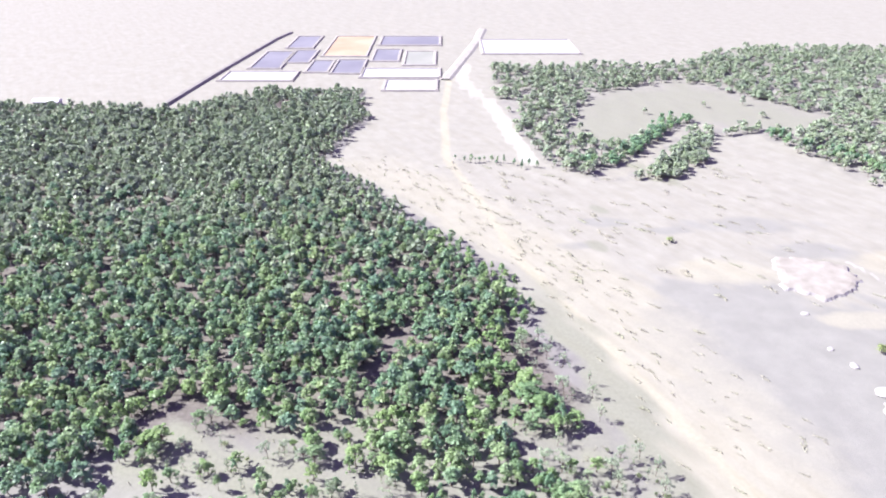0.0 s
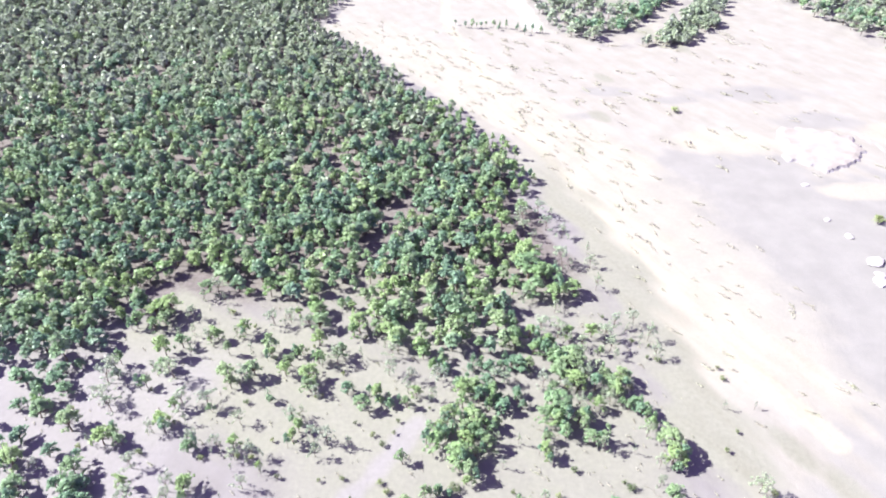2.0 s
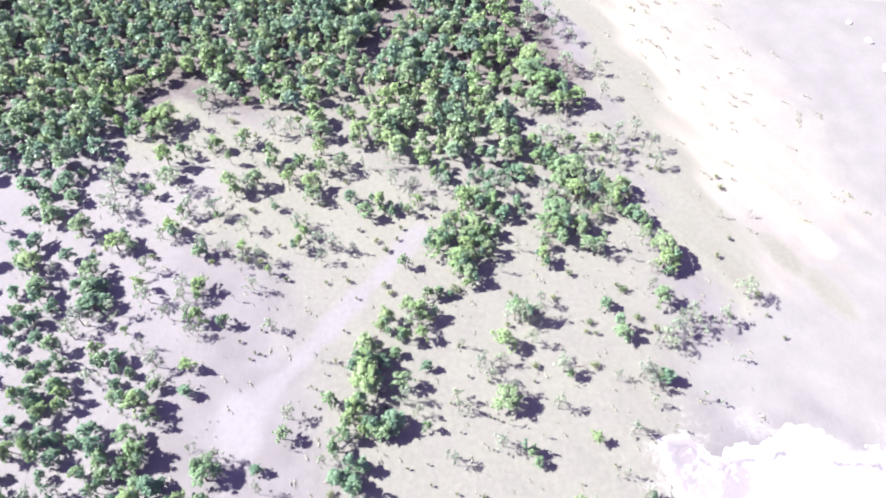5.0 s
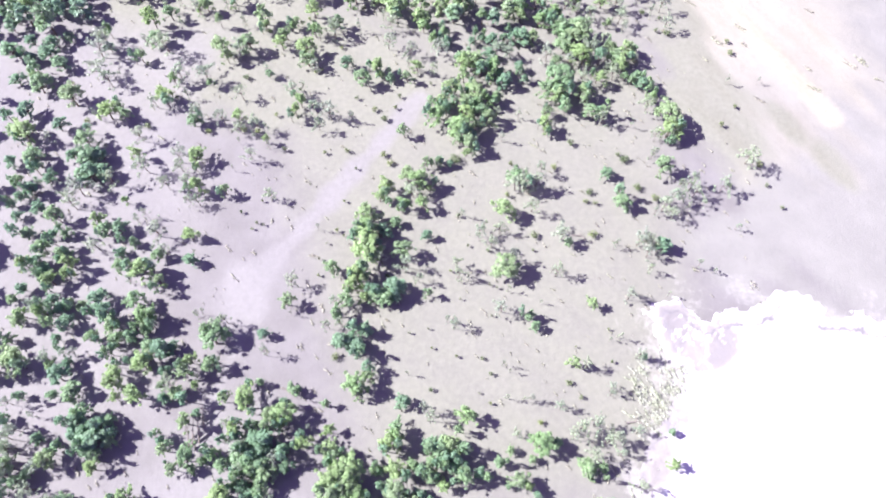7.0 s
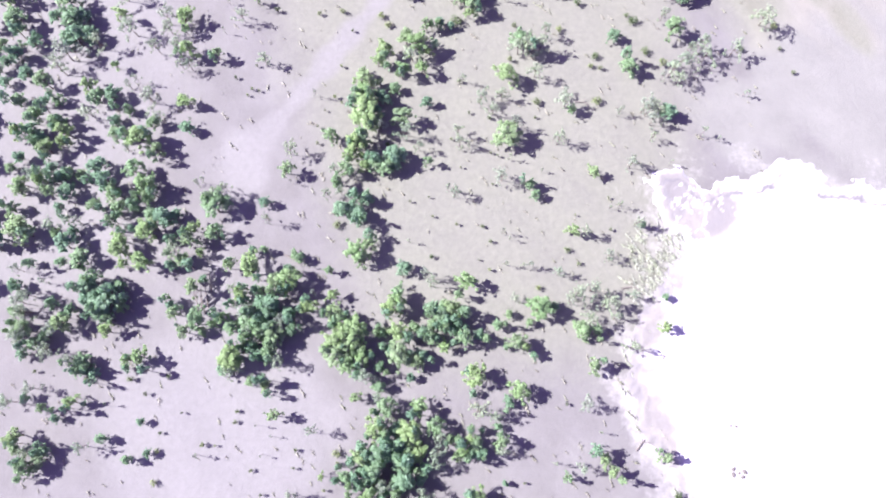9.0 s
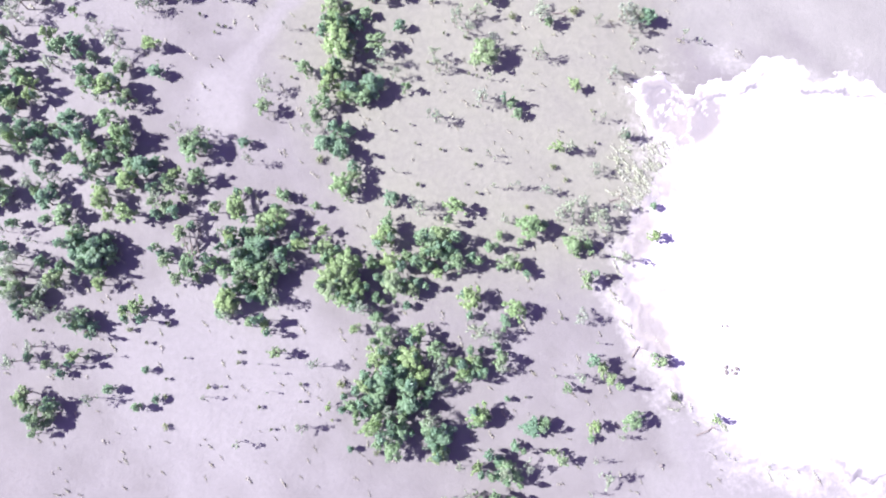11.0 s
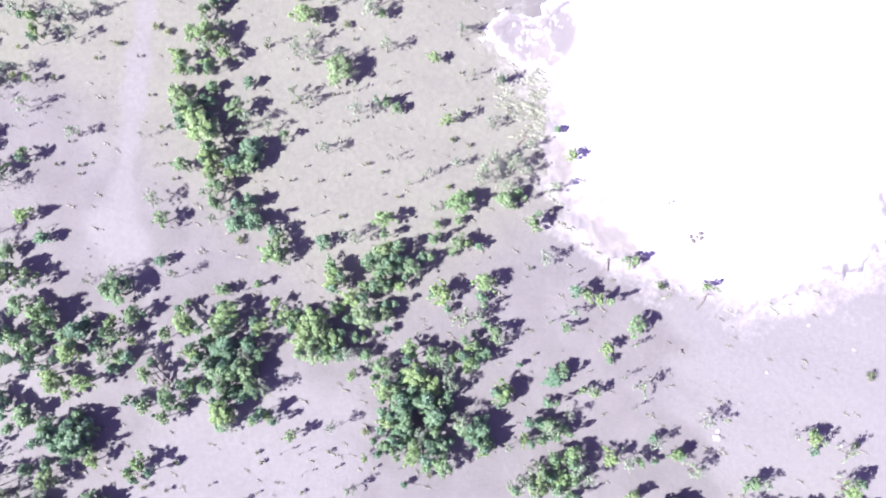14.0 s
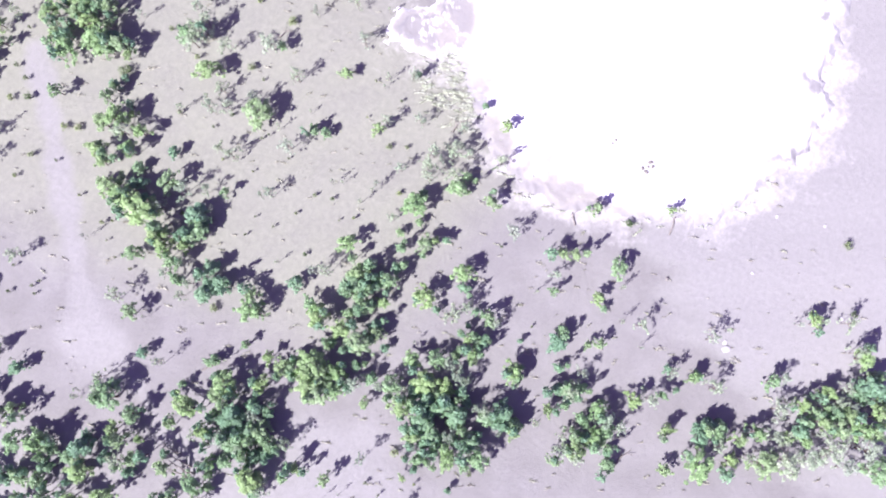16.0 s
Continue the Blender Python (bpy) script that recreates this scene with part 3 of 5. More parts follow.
def skeleton_of(rng, height, radius, puffs, lean, bare, girth):
    """A forked trunk with a limb to each leaf clump: the wood, and the places and sizes of the clumps over a lobed dome."""
    fork = height * bare
    tip = Vector((lean * 0.5, rng.uniform(-0.2, 0.2), fork))
    pieces = [tube([Vector((0, 0, -0.3)), Vector((lean * 0.1, 0, fork * 0.35)), Vector((lean * 0.3, 0.05, fork * 0.7)), tip], [g * girth for g in (0.17, 0.14, 0.115, 0.10)])]
    clumps, sizes = [], []
    turn = rng.uniform(0, 6.28)
    lobe, deep = rng.uniform(0, 6.28), rng.uniform(0.1, 0.3)
    for i in range(puffs):
        w = turn + i * 2.39996 + rng.uniform(-0.35, 0.35)
        out = math.sqrt((i + 0.35) / puffs) * (1 + deep * math.cos(2 * w + lobe)) * rng.uniform(0.88, 1.1)
        size = radius * rng.uniform(0.15, 0.28) * (1.1 - 0.25 * out)
        top = height * (0.95 - 0.40 * out ** 1.6 - rng.uniform(0.0, 0.24)) - size * 0.8
        end = Vector((lean + math.cos(w) * out * radius * 0.84, math.sin(w) * out * radius * 0.84, top))
        elbow = tip.lerp(end, 0.5) + Vector((math.cos(w) * out * 0.2, math.sin(w) * out * 0.2, -0.12))
        pieces.append(tube([tip, elbow, end], [0.075 * girth, 0.05 * girth, 0.02 * girth], 4))
        clumps.append(tuple(end))
        sizes.append(size)
        if rng.uniform() < 0.55:
            v = rng.uniform(0, 6.28)
            sub = end + Vector((math.cos(v), math.sin(v), rng.uniform(-0.7, 0.1))) * radius * rng.uniform(0.3, 0.5)
            pieces.append(tube([elbow, sub], [0.035 * girth, 0.015 * girth], 3))
            clumps.append(tuple(sub))
            sizes.append(radius * rng.uniform(0.12, 0.2))
    return join(pieces), clumps, sizes


def leaf_mesh(name, vs, fs, material):
    me = bpy.data.meshes.new(name)
    me.from_pydata(vs.tolist(), [], fs.tolist())
    me.materials.append(material)
    return me


def make_tree(seed, height, radius, limbs, lean, bare, count, size, leaf_m, wood_m, name, label, category, group, girth=1.0):
    """One tree at the origin: an Empty at its foot, a trunk with its limbs, and a crown of leaf sprays."""
    rng = np.random.default_rng(seed)
    (tv, tf), clumps, sizes = skeleton_of(rng, height, radius, limbs, lean, bare, girth)
    top = tagged(new(name), label, category, group)
    mesh_object("trunk", tv, tf, wood_m, top)
    vs, fs = leaves(rng, clumps, sizes, count, size)
    crown = new("crown", leaf_mesh("crown", vs, fs, leaf_m))
    crown.parent = top
    return top


def make_shrub(seed, count, size, leaf_m, label):
    rng = np.random.default_rng(seed)
    top = tagged(new("shrub"), label, "shrub", "shrubs on the open ground")
    stems, clumps, sizes = [], [], []
    for i in range(5):
        w = i * 1.257 + rng.uniform(-0.4, 0.4)
        end = Vector((math.cos(w) * 0.55, math.sin(w) * 0.55, rng.uniform(0.6, 1.1)))
        stems.append(tube([Vector((0, 0, -0.1)), end * 0.5 + Vector((0, 0, 0.1)), end], [0.05, 0.035, 0.015], 4))
        clumps.append(tuple(end))
        sizes.append(rng.uniform(0.3, 0.55))
    v, f = join(stems)
    mesh_object("stem", v, f, BARK, top)
    vs, fs = leaves(rng, clumps, sizes, count, size)
    crown = new("foliage", leaf_mesh("foliage", vs, fs, leaf_m))
    crown.parent = top
    return top


# where each plant of the open woodland stands: x, y, crown radius
BROAD_A = [
    (39.6, -62.5, 0.84), (40.9, -60.7, 1.03), (38.8, -58.5, 0.84), (41.5, -58.4, 1.4), (33.8, -57.2, 0.84), (27.2, -54, 0.93),
    (45, -45.1, 0.76), (19.8, -43.7, 1.21), (16.2, -42.3, 1.39), (18.9, -41.4, 1.12), (17.5, -40.9, 0.84), (24.3, -35.8, 0.94),
    (20, -34.3, 0.66), (2.7, -33, 1.4), (4.5, -31.6, 0.93), (22.1, -31, 0.76), (5.6, -29.6, 0.75), (9.8, -21.8, 1.02),
    (6.8, -21.1, 0.93), (8.5, -19.9, 1.38), (7.5, -18.7, 1.11), (10.2, -16.7, 0.85), (23.3, -16.5, 0.57), (-1.9, -16.4, 1.21),
    (-3.5, -15, 1.2), (-17.2, -14.9, 0.65), (13.4, -14.4, 1.41), (-1.9, -14.3, 1.67), (15.7, -13.5, 1.13), (-3.8, -13, 1.21),
    (-8.5, -12, 1.03), (6.2, -11.7, 0.66),
]
BROAD_B = [
    (-10.3, -10.4, 1.02), (-14.3, -9.2, 1.12), (9.6, -8.9, 0.57), (-7.9, -8.8, 1.21), (-18.3, -8.4, 0.75), (-4.2, -8.1, 1.03),
    (-11.9, -7.7, 1.13), (-6.8, -7.5, 1.22), (-14.1, -7, 1.03), (-68.4, -6.6, 0.92), (-12.1, -6, 1.22), (-7.8, -5.6, 1.6),
    (-11, -5.1, 1.4), (-52.6, -4.9, 0.56), (-49.8, -4.1, 0.75), (4.1, -4.1, 0.95), (5.2, -4, 0.86), (-67, -3.8, 1.1),
    (-9.7, -3.6, 1.41), (5.1, -3, 0.76), (-7.7, -2.1, 1.51), (0.8, -2, 0.95), (-57.7, -1.5, 0.84), (-13.4, -1.3, 0.66),
    (6, -0.5, 0.58), (-8.6, -0.4, 1.22), (8.7, 0.2, 0.77), (-51.3, 1.1, 0.75), (-65.8, 1.6, 0.84), (-61.4, 3.9, 0.56),
    (10.5, 4.3, 0.96), (-71.2, 4.9, 0.93),
]
BROAD_C = [
    (4.6, 5.7, 0.77), (-11.3, 6.5, 0.96), (-33.3, 7.8, 0.95), (-5.9, 8.2, 0.86), (-60.1, 8.9, 0.94), (-38, 9.3, 0.76),
    (-61.9, 9.4, 0.94), (-63.3, 9.5, 1.03), (-11.3, 10, 0.96), (-54.9, 10.1, 0.66), (-62.4, 11.1, 1.5), (-36.1, 11.7, 1.04),
    (-4.3, 12, 1.24), (14.9, 12.2, 0.68), (-31.8, 12.3, 1.05), (-72.6, 12.3, 0.85), (-30.2, 12.6, 1.23), (-9.3, 13.1, 1.05),
    (10.3, 13.5, 0.59), (-33.7, 13.5, 1.32), (-34.4, 13.6, 1.05), (-71.2, 14, 1.22), (-2.6, 15, 1.45), (-69.5, 15.4, 1.13),
    (5.7, 15.5, 0.97), (-29.4, 15.8, 1.34), (-11.1, 15.9, 0.87), (-42.3, 16.2, 0.86), (-75.6, 16.2, 0.87), (-26.8, 16.3, 1.15),
    (23.6, 16.3, 1.66), (26.3, 16.4, 0.98),
]
BROAD_D = [
    (1.3, 16.4, 1.06), (-30.8, 16.7, 1.7), (9.2, 17, 0.88), (-37.3, 17, 1.34), (-5.4, 17.1, 0.97), (-2.5, 17.4, 1.07),
    (-40.8, 17.5, 0.86), (-75.1, 17.5, 0.87), (14.5, 17.7, 0.79), (-35.2, 17.8, 1.52), (-0.6, 17.8, 0.97), (-31, 18.4, 1.53),
    (-0.2, 18.8, 1.26), (11, 19.2, 0.79), (-27.6, 19.3, 1.34), (-60.2, 19.5, 1.33), (-75.7, 19.9, 0.97), (-65.6, 20, 1.04),
    (-3, 20.4, 1.07), (-56.7, 20.5, 1.14), (19.1, 20.5, 0.79), (-48.1, 20.7, 0.86), (16.9, 20.8, 0.79), (-32.2, 21, 1.52),
    (-69.1, 21.1, 1.13), (-30.9, 21.3, 1.16), (-35.7, 21.5, 1.24), (-58.4, 21.5, 1.52), (-63.2, 22.1, 1.52), (38.4, 22.2, 0.7),
    (-61.6, 22.6, 1.51), (-59.7, 23.4, 1.23),
]
BROAD_E = [
    (-33.7, 23.5, 0.97), (-61.9, 23.9, 1.24), (-57.4, 24.2, 1.15), (-76.2, 24.4, 1.17), (-42.7, 25.4, 0.87), (-7.3, 27.7, 1.27),
    (-49, 27.9, 1.06), (-74.2, 28.6, 0.89), (-46.9, 28.8, 1.35), (-68.4, 28.8, 1.06), (-25.9, 29, 0.59), (-65.2, 29.7, 1.15),
    (-27.2, 29.8, 0.78), (-32.3, 30.8, 0.69), (-34.5, 30.9, 0.78), (-67.9, 31.5, 1.16), (-49.7, 32.8, 1.06), (-70, 33.6, 0.9),
    (-67.2, 34.5, 0.97), (-55, 35, 0.97), (35.6, 35.4, 0.61), (-51.5, 36.9, 1.17), (-53.5, 37.1, 1.16), (-15.9, 37.6, 1.48),
    (-49, 37.6, 0.98), (-19.1, 37.7, 1.09), (-78.8, 38.3, 1.01), (-16.8, 38.6, 1.18), (-70.2, 39, 0.91), (-59.4, 39, 1.26),
    (-56.9, 39.3, 1.17), (-63.4, 39.3, 1.16),
]
BROAD_F = [
    (-32.9, 39.7, 1.09), (-14.5, 40.4, 1.39), (-54, 40.5, 0.88), (16.4, 41.1, 1.01), (-60.3, 41.4, 1.75), (-69.6, 41.8, 1.41),
    (15.2, 42.8, 0.91), (-62.8, 43.2, 1.36), (-70.7, 44.8, 1.22), (-67.3, 45.3, 1.12), (-64, 45.8, 1.18), (-72.8, 46.1, 1.43),
    (-11.3, 46.2, 1.48), (-80.4, 46.5, 1.03), (-12.5, 47, 1.79), (-9.4, 47.3, 1.5), (-9.8, 48.1, 1.29), (-78.8, 48.7, 1.23),
    (-76, 51.2, 0.93), (-75.7, 52.7, 1.34), (-61.4, 53.2, 1.38), (-77.7, 53.9, 1.25), (-48.5, 54.4, 1.39), (-73.2, 55, 0.94),
    (-54.8, 55.7, 1.39), (-62.2, 56.3, 1), (-77.3, 57.1, 1.5), (41.5, 57.7, 1.4), (-13.2, 58.2, 1.11), (-60, 58.3, 1.1),
    (-3.4, 59.5, 0.92), (-73.7, 59.9, 0.87),
]
BROAD_G = [
    (-80.8, 60, 1.52), (-75.9, 60.1, 0.98), (-65.7, 60.2, 0.98), (-63.3, 60.8, 1.41), (-12.2, 61, 1.31), (-9.7, 62.6, 1.22),
    (-84.1, 64, 1.1), (-79.8, 65.9, 1.33), (-86, 66.7, 1), (34.4, 66.8, 1.6), (-84.6, 68.3, 1.12), (-82.7, 70.1, 1.46),
    (-85.9, 71.7, 1.35), (-79.9, 72.1, 1.02), (-71.4, 72.8, 1.24), (-73.7, 73.4, 1.47), (32.5, 73.6, 1.4), (-68.7, 74.1, 1.47),
    (1, 76, 0.8), (-82.9, 76.1, 1.48), (-88.6, 76.4, 1.37), (-0.9, 76.7, 0.92), (-73.1, 76.9, 1.94), (-70.5, 78.1, 1.72),
    (-76.4, 78.1, 1.26), (-85.1, 79, 1.04), (47.1, 81.6, 1.04), (5.6, 82.9, 1.28), (-89.9, 84.2, 1.64), (21.5, 84.5, 0.94),
    (-80.9, 85.2, 1.41), (-53, 86.2, 1.41),
]
BROAD_H = [
    (32.4, 89.1, 1.07), (-88.9, 89.3, 2.02), (0.4, 90.1, 1.19), (25.1, 91.1, 1.55), (11.1, 92.7, 1.08), (45.4, 94.4, 0.84),
    (-87.2, 95.2, 1.45), (43, 95.7, 0.97), (13.1, 97, 1.09), (-92.8, 97.3, 1.22), (17.3, 97.5, 0.85), (-11.8, 98, 1.1),
    (42.1, 98.5, 1.1), (-38.3, 99, 0.98), (-14.3, 99.2, 0.98), (12, 99.4, 1.1), (16.1, 100.9, 1.23), (-21.5, 101.3, 0.86),
    (-84.4, 102.2, 1.6), (-91.8, 103.7, 1.49), (4.1, 103.9, 1.24), (9.8, 104, 1.24), (-94.8, 104.7, 1.49), (-88.2, 105, 1.74),
    (42, 105.7, 1), (-74.8, 106.7, 1.13), (17.7, 107.8, 1.25), (-87.1, 107.8, 1.51), (0.3, 107.9, 1.25), (10.9, 108, 1.38),
    (6, 108.3, 1.01), (-92.5, 108.6, 1.51),
]
BROAD_I = [
    (13.1, 109.2, 1.13), (8.2, 109.3, 1.01), (-64.5, 109.3, 1.14), (-84.6, 109.8, 1.26), (15.8, 109.9, 1.01), (-0.3, 110.6, 1.14),
    (-11.9, 121.5, 1.38), (17, 125.7, 1.27), (-76.4, 129, 1.28), (-26, 130.1, 1.29),
]
BROAD = BROAD_A + BROAD_B + BROAD_C + BROAD_D + BROAD_E + BROAD_F + BROAD_G + BROAD_H + BROAD_I
LIGHT_A = [
    (29.7, -66.6, 1.9), (34.5, -63.5, 1.11), (37.6, -62.7, 1.3), (34.3, -61.9, 1.11), (33.7, -60.4, 0.84), (31.7, -58.5, 1.3),
    (42.9, -58.3, 0.85), (34.4, -58, 1.39), (31.2, -56, 1.3), (26.7, -55.3, 0.93), (44.1, -55.2, 1.22), (35.4, -53.9, 1.21),
    (31.3, -53.7, 1.21), (25.4, -53.2, 1.02), (19.7, -52.4, 1.8), (31.4, -51.8, 1.12), (22.8, -48.6, 1.3), (16.2, -48.2, 1.6),
    (20, -47, 1.11), (43.9, -45.8, 0.86), (31.4, -45.8, 1.22), (12, -44.1, 1.9), (18.5, -44, 0.84), (8.5, -40.4, 1.4),
    (13.5, -37, 1.02), (23.6, -35.1, 0.85), (17.6, -32.9, 0.75), (14, -29.6, 1.22), (7.3, -29.5, 1.02), (4.9, -28.5, 1.3),
    (2.2, -27.6, 1.39), (-2.1, -26, 0.83),
]
LIGHT_B = [
    (5.9, -25.6, 1.3), (8.2, -25.4, 1.21), (3.2, -25.4, 1.3), (17.9, -19.9, 0.75), (3.7, -19.7, 1.2), (16.4, -18.3, 0.94),
    (-3, -17.7, 1.39), (-10.5, -15.3, 1.57), (44.2, -15.2, 0.7), (-12.6, -14.6, 0.84), (23.8, -14.5, 1.04), (29.2, -14.4, 1.23),
    (4.3, -12.4, 0.84), (-13.5, -11.2, 1.48), (5.4, -10.4, 1.31), (19.9, -8, 0.76), (-20.7, -7.7, 0.75), (-16.2, -7.5, 1.12),
    (27.4, -7.1, 0.86), (-5.3, -6.8, 1.03), (-69.3, -6.4, 1.09), (26.4, -5.2, 1.33), (-66.9, -5.1, 1.37), (36.1, -4.8, 0.96),
    (-13.8, -4.5, 1.4), (-4.3, -4.2, 1.41), (2.2, -3.9, 1.13), (-71.4, -3.7, 1.28), (9.2, -2.3, 1.14), (3.8, -1.7, 1.04),
    (-5.5, -1.7, 1.23), (-71.5, -1.1, 1.11),
]
LIGHT_C = [
    (-2.5, 0.1, 1.14), (-12, 0.8, 1.32), (-28.9, 2, 0.85), (-68, 3, 1.02), (-10.8, 3.1, 1.33), (-4.5, 3.2, 1.14),
    (-63, 4.2, 1.02), (-15.3, 4.8, 0.86), (11.8, 6.8, 1.34), (-30.5, 6.9, 1.04), (5.8, 8.8, 1.44), (25.2, 10.1, 1.16),
    (-16.6, 10.2, 1.24), (-54.3, 11.3, 0.76), (-5.6, 11.6, 1.06), (-18.8, 11.7, 1.23), (-7.9, 11.8, 1.62), (-52.3, 11.8, 1.32),
    (-14.3, 12.1, 1.24), (-36.7, 12.4, 1.14), (-17, 13.2, 1.43), (-15, 13.2, 1.15), (13.5, 13.4, 0.78), (-0.6, 13.5, 1.25),
    (-19, 14.2, 1.61), (12.9, 14.5, 1.07), (-16, 14.6, 1.43), (3.3, 14.8, 1.16), (-17.8, 15.5, 1.72), (-8.4, 16, 1.35),
    (-45.2, 16.1, 0.86), (-58.5, 16.2, 1.13),
]
LIGHT_D = [
    (-72.7, 16.5, 1.34), (38.4, 16.8, 0.79), (-66.9, 17.1, 0.95), (-43.5, 17.6, 1.24), (-19.4, 18.3, 1.24), (-39.2, 18.6, 0.86),
    (2.2, 18.7, 0.97), (-18.5, 18.8, 1.16), (-47.2, 19.2, 0.86), (-24, 20.1, 1.35), (-9.5, 20.3, 1.35), (15.3, 20.3, 1.17),
    (1, 20.4, 1.46), (-8.5, 21.5, 1.07), (-19.7, 22.3, 1.26), (-36.4, 22.6, 0.96), (-8.7, 23.1, 1.55), (-28, 23.4, 0.87),
    (-44.3, 23.8, 1.34), (-30.1, 24.2, 1.15), (3.8, 24.8, 1.27), (-28.2, 25.3, 1.07), (-34.3, 26.5, 1.54), (-20.8, 26.8, 0.97),
    (-38.7, 27.6, 0.87), (-57.2, 27.9, 1.15), (-53.4, 28.3, 1.34), (-15.2, 28.5, 0.98), (-43.8, 29.9, 0.58), (-15.9, 30.2, 1.56),
    (-58.2, 30.4, 1.15), (-13.1, 31.9, 1.47),
]
LIGHT_E = [
    (-45.6, 32.5, 1.07), (-58.2, 32.7, 1.35), (-40.9, 33.4, 1.07), (-52.7, 33.7, 1.07), (22.8, 34.2, 1), (-76.4, 34.3, 1.19),
    (-45.2, 34.6, 1.17), (-76.8, 35.8, 1.79), (-59.8, 36.1, 1.07), (-41.5, 38.3, 1.37), (-77.7, 41.6, 1.81), (-54.4, 41.7, 1.17),
    (-54.9, 43.1, 1.66), (-77.4, 43.3, 1.02), (-19.6, 43.4, 1.19), (-73.8, 43.9, 1.22), (26.8, 45.3, 1.31), (-29.1, 45.7, 1.09),
    (-57.9, 46.2, 1.37), (-14.7, 46.2, 1.29), (-18, 46.6, 1), (-3.2, 47.7, 0.8), (-17.4, 48.7, 1.3), (-73.7, 49.9, 1.33),
    (-53.6, 50.1, 1.09), (-16.6, 50.7, 1.5), (-71.1, 51.3, 1.03), (-15.6, 52.5, 0.91), (-57.5, 52.7, 1.77), (-21.7, 53, 1.1),
    (10.8, 53.2, 1.42), (-70.6, 53.2, 1.44),
]
LIGHT_F = [
    (-79.6, 53.4, 1.24), (-14.6, 56, 1.11), (-7.9, 56.2, 1.41), (-16.1, 56.7, 1.2), (23.5, 58, 1.1), (-15.2, 58.1, 1.71),
    (-49.2, 59.4, 1.3), (-15.2, 61.2, 1.51), (-67.4, 62.6, 1.31), (-75.6, 63.2, 1.31), (-15.1, 63.5, 1.92), (10.7, 65.6, 1.6),
    (-16, 66, 1.02), (-4.6, 66.3, 0.99), (-8, 66.4, 1.21), (-63.1, 67.4, 1), (-13, 67.9, 1.44), (-43.9, 69.6, 1.01),
    (-3.1, 70.1, 1.01), (-49.4, 70.4, 1.51), (-11.4, 70.7, 1.34), (-5.2, 71.2, 1.56), (15.1, 72.1, 1.31), (-7.6, 72.6, 1.46),
    (43.8, 74.7, 1.5), (-3.7, 75.6, 1.02), (-50.7, 76.4, 1.42), (-63, 78.3, 1.15), (4.4, 78.5, 1.2), (5, 80.3, 1.4),
    (-74.1, 81.3, 1.62), (3.1, 81.5, 1.04),
]
LIGHT_G = [
    (-37.2, 81.7, 0.93), (-86.1, 82.3, 1.39), (46.2, 83.2, 1.28), (-8.4, 83.2, 0.93), (4.2, 84.1, 1.4), (6.5, 84.8, 0.94),
    (20.7, 85.2, 1.17), (47.1, 85.9, 1.52), (9.4, 86.6, 1.52), (-43.6, 87.3, 1.18), (31.3, 87.9, 0.94), (3.8, 88, 0.94),
    (-1.5, 88.1, 1.65), (-67.1, 88.1, 1.18), (20.9, 88.1, 0.94), (-70.9, 88.2, 1.65), (-31.6, 88.7, 1.07), (-69.1, 89.3, 1.42),
    (6.2, 89.8, 1.3), (-30.7, 91.2, 1.55), (4.4, 91.5, 1.19), (9.1, 91.6, 0.95), (-79.1, 91.7, 1.31), (-0.9, 92, 1.43),
    (6.9, 92.3, 1.19), (43.6, 92.4, 0.96), (-60.2, 92.9, 1.44), (24.7, 93.3, 1.55), (28.8, 93.4, 1.44), (0.6, 94.4, 0.96),
    (22.1, 94.7, 1.44), (4.7, 95.2, 1.09),
]
LIGHT_H = [
    (-50.6, 96.6, 1.09), (23.5, 96.7, 1.81), (-58.5, 96.9, 1.09), (10, 97.1, 0.97), (-18.4, 97.1, 0.97), (4, 97.5, 1.21),
    (32.9, 97.5, 1.09), (-8.2, 97.7, 1.09), (39, 98.2, 1.21), (-88.3, 98.2, 1.7), (10.3, 100, 1.59), (-15, 100.1, 1.59),
    (-6, 100.6, 1.1), (38.7, 100.6, 1.59), (8, 100.9, 1.1), (3.3, 101, 1.35), (36.9, 102.1, 1.72), (-30, 102.3, 1.23),
    (24.2, 102.5, 1.35), (7.1, 102.5, 1.48), (30.4, 102.7, 1.35), (-47.9, 103.2, 1.23), (-67.1, 103.6, 1.48), (40.1, 104.7, 1.36),
    (-30.4, 104.7, 1.73), (28.6, 104.9, 1.48), (36.7, 105.4, 1.12), (-49.5, 105.7, 1.61), (-36.3, 107, 1.25), (-43.3, 107.1, 1.12),
    (26.4, 107.6, 1.25), (-2.4, 108.2, 1.13),
]
LIGHT_I = [
    (19.6, 108.4, 1.25), (30.4, 108.4, 1.69), (-35.4, 109.9, 1.01), (25.2, 110, 1.01), (-29.2, 110.7, 1.01), (25.5, 111.3, 1.59),
    (30.9, 111.4, 1.46), (-34.5, 112.2, 1.2), (-40.5, 112.6, 1.07), (36.8, 112.9, 1.07), (21.1, 113.5, 1.34), (-24, 113.5, 1.21),
    (-33.5, 113.9, 1.47), (24.9, 115, 1.61), (17.1, 115.2, 1.35), (-62.5, 115.9, 1.49), (-29.7, 116.5, 1.36), (16.5, 117.9, 1.23),
    (-54.7, 118.5, 1.64), (-13.1, 118.6, 1.23), (-21.8, 119, 1.37), (21, 119, 1.37), (36, 119.2, 1.37), (29.9, 119.4, 1.37),
    (-48.6, 120.6, 1.38), (-20.6, 120.9, 1.79), (-16.5, 120.9, 1.24), (-30.4, 121.4, 1.25), (-71, 121.5, 1.25), (17.1, 122.4, 1.25),
    (-75.8, 122.5, 1.25), (-68.9, 123.3, 1.53),
]
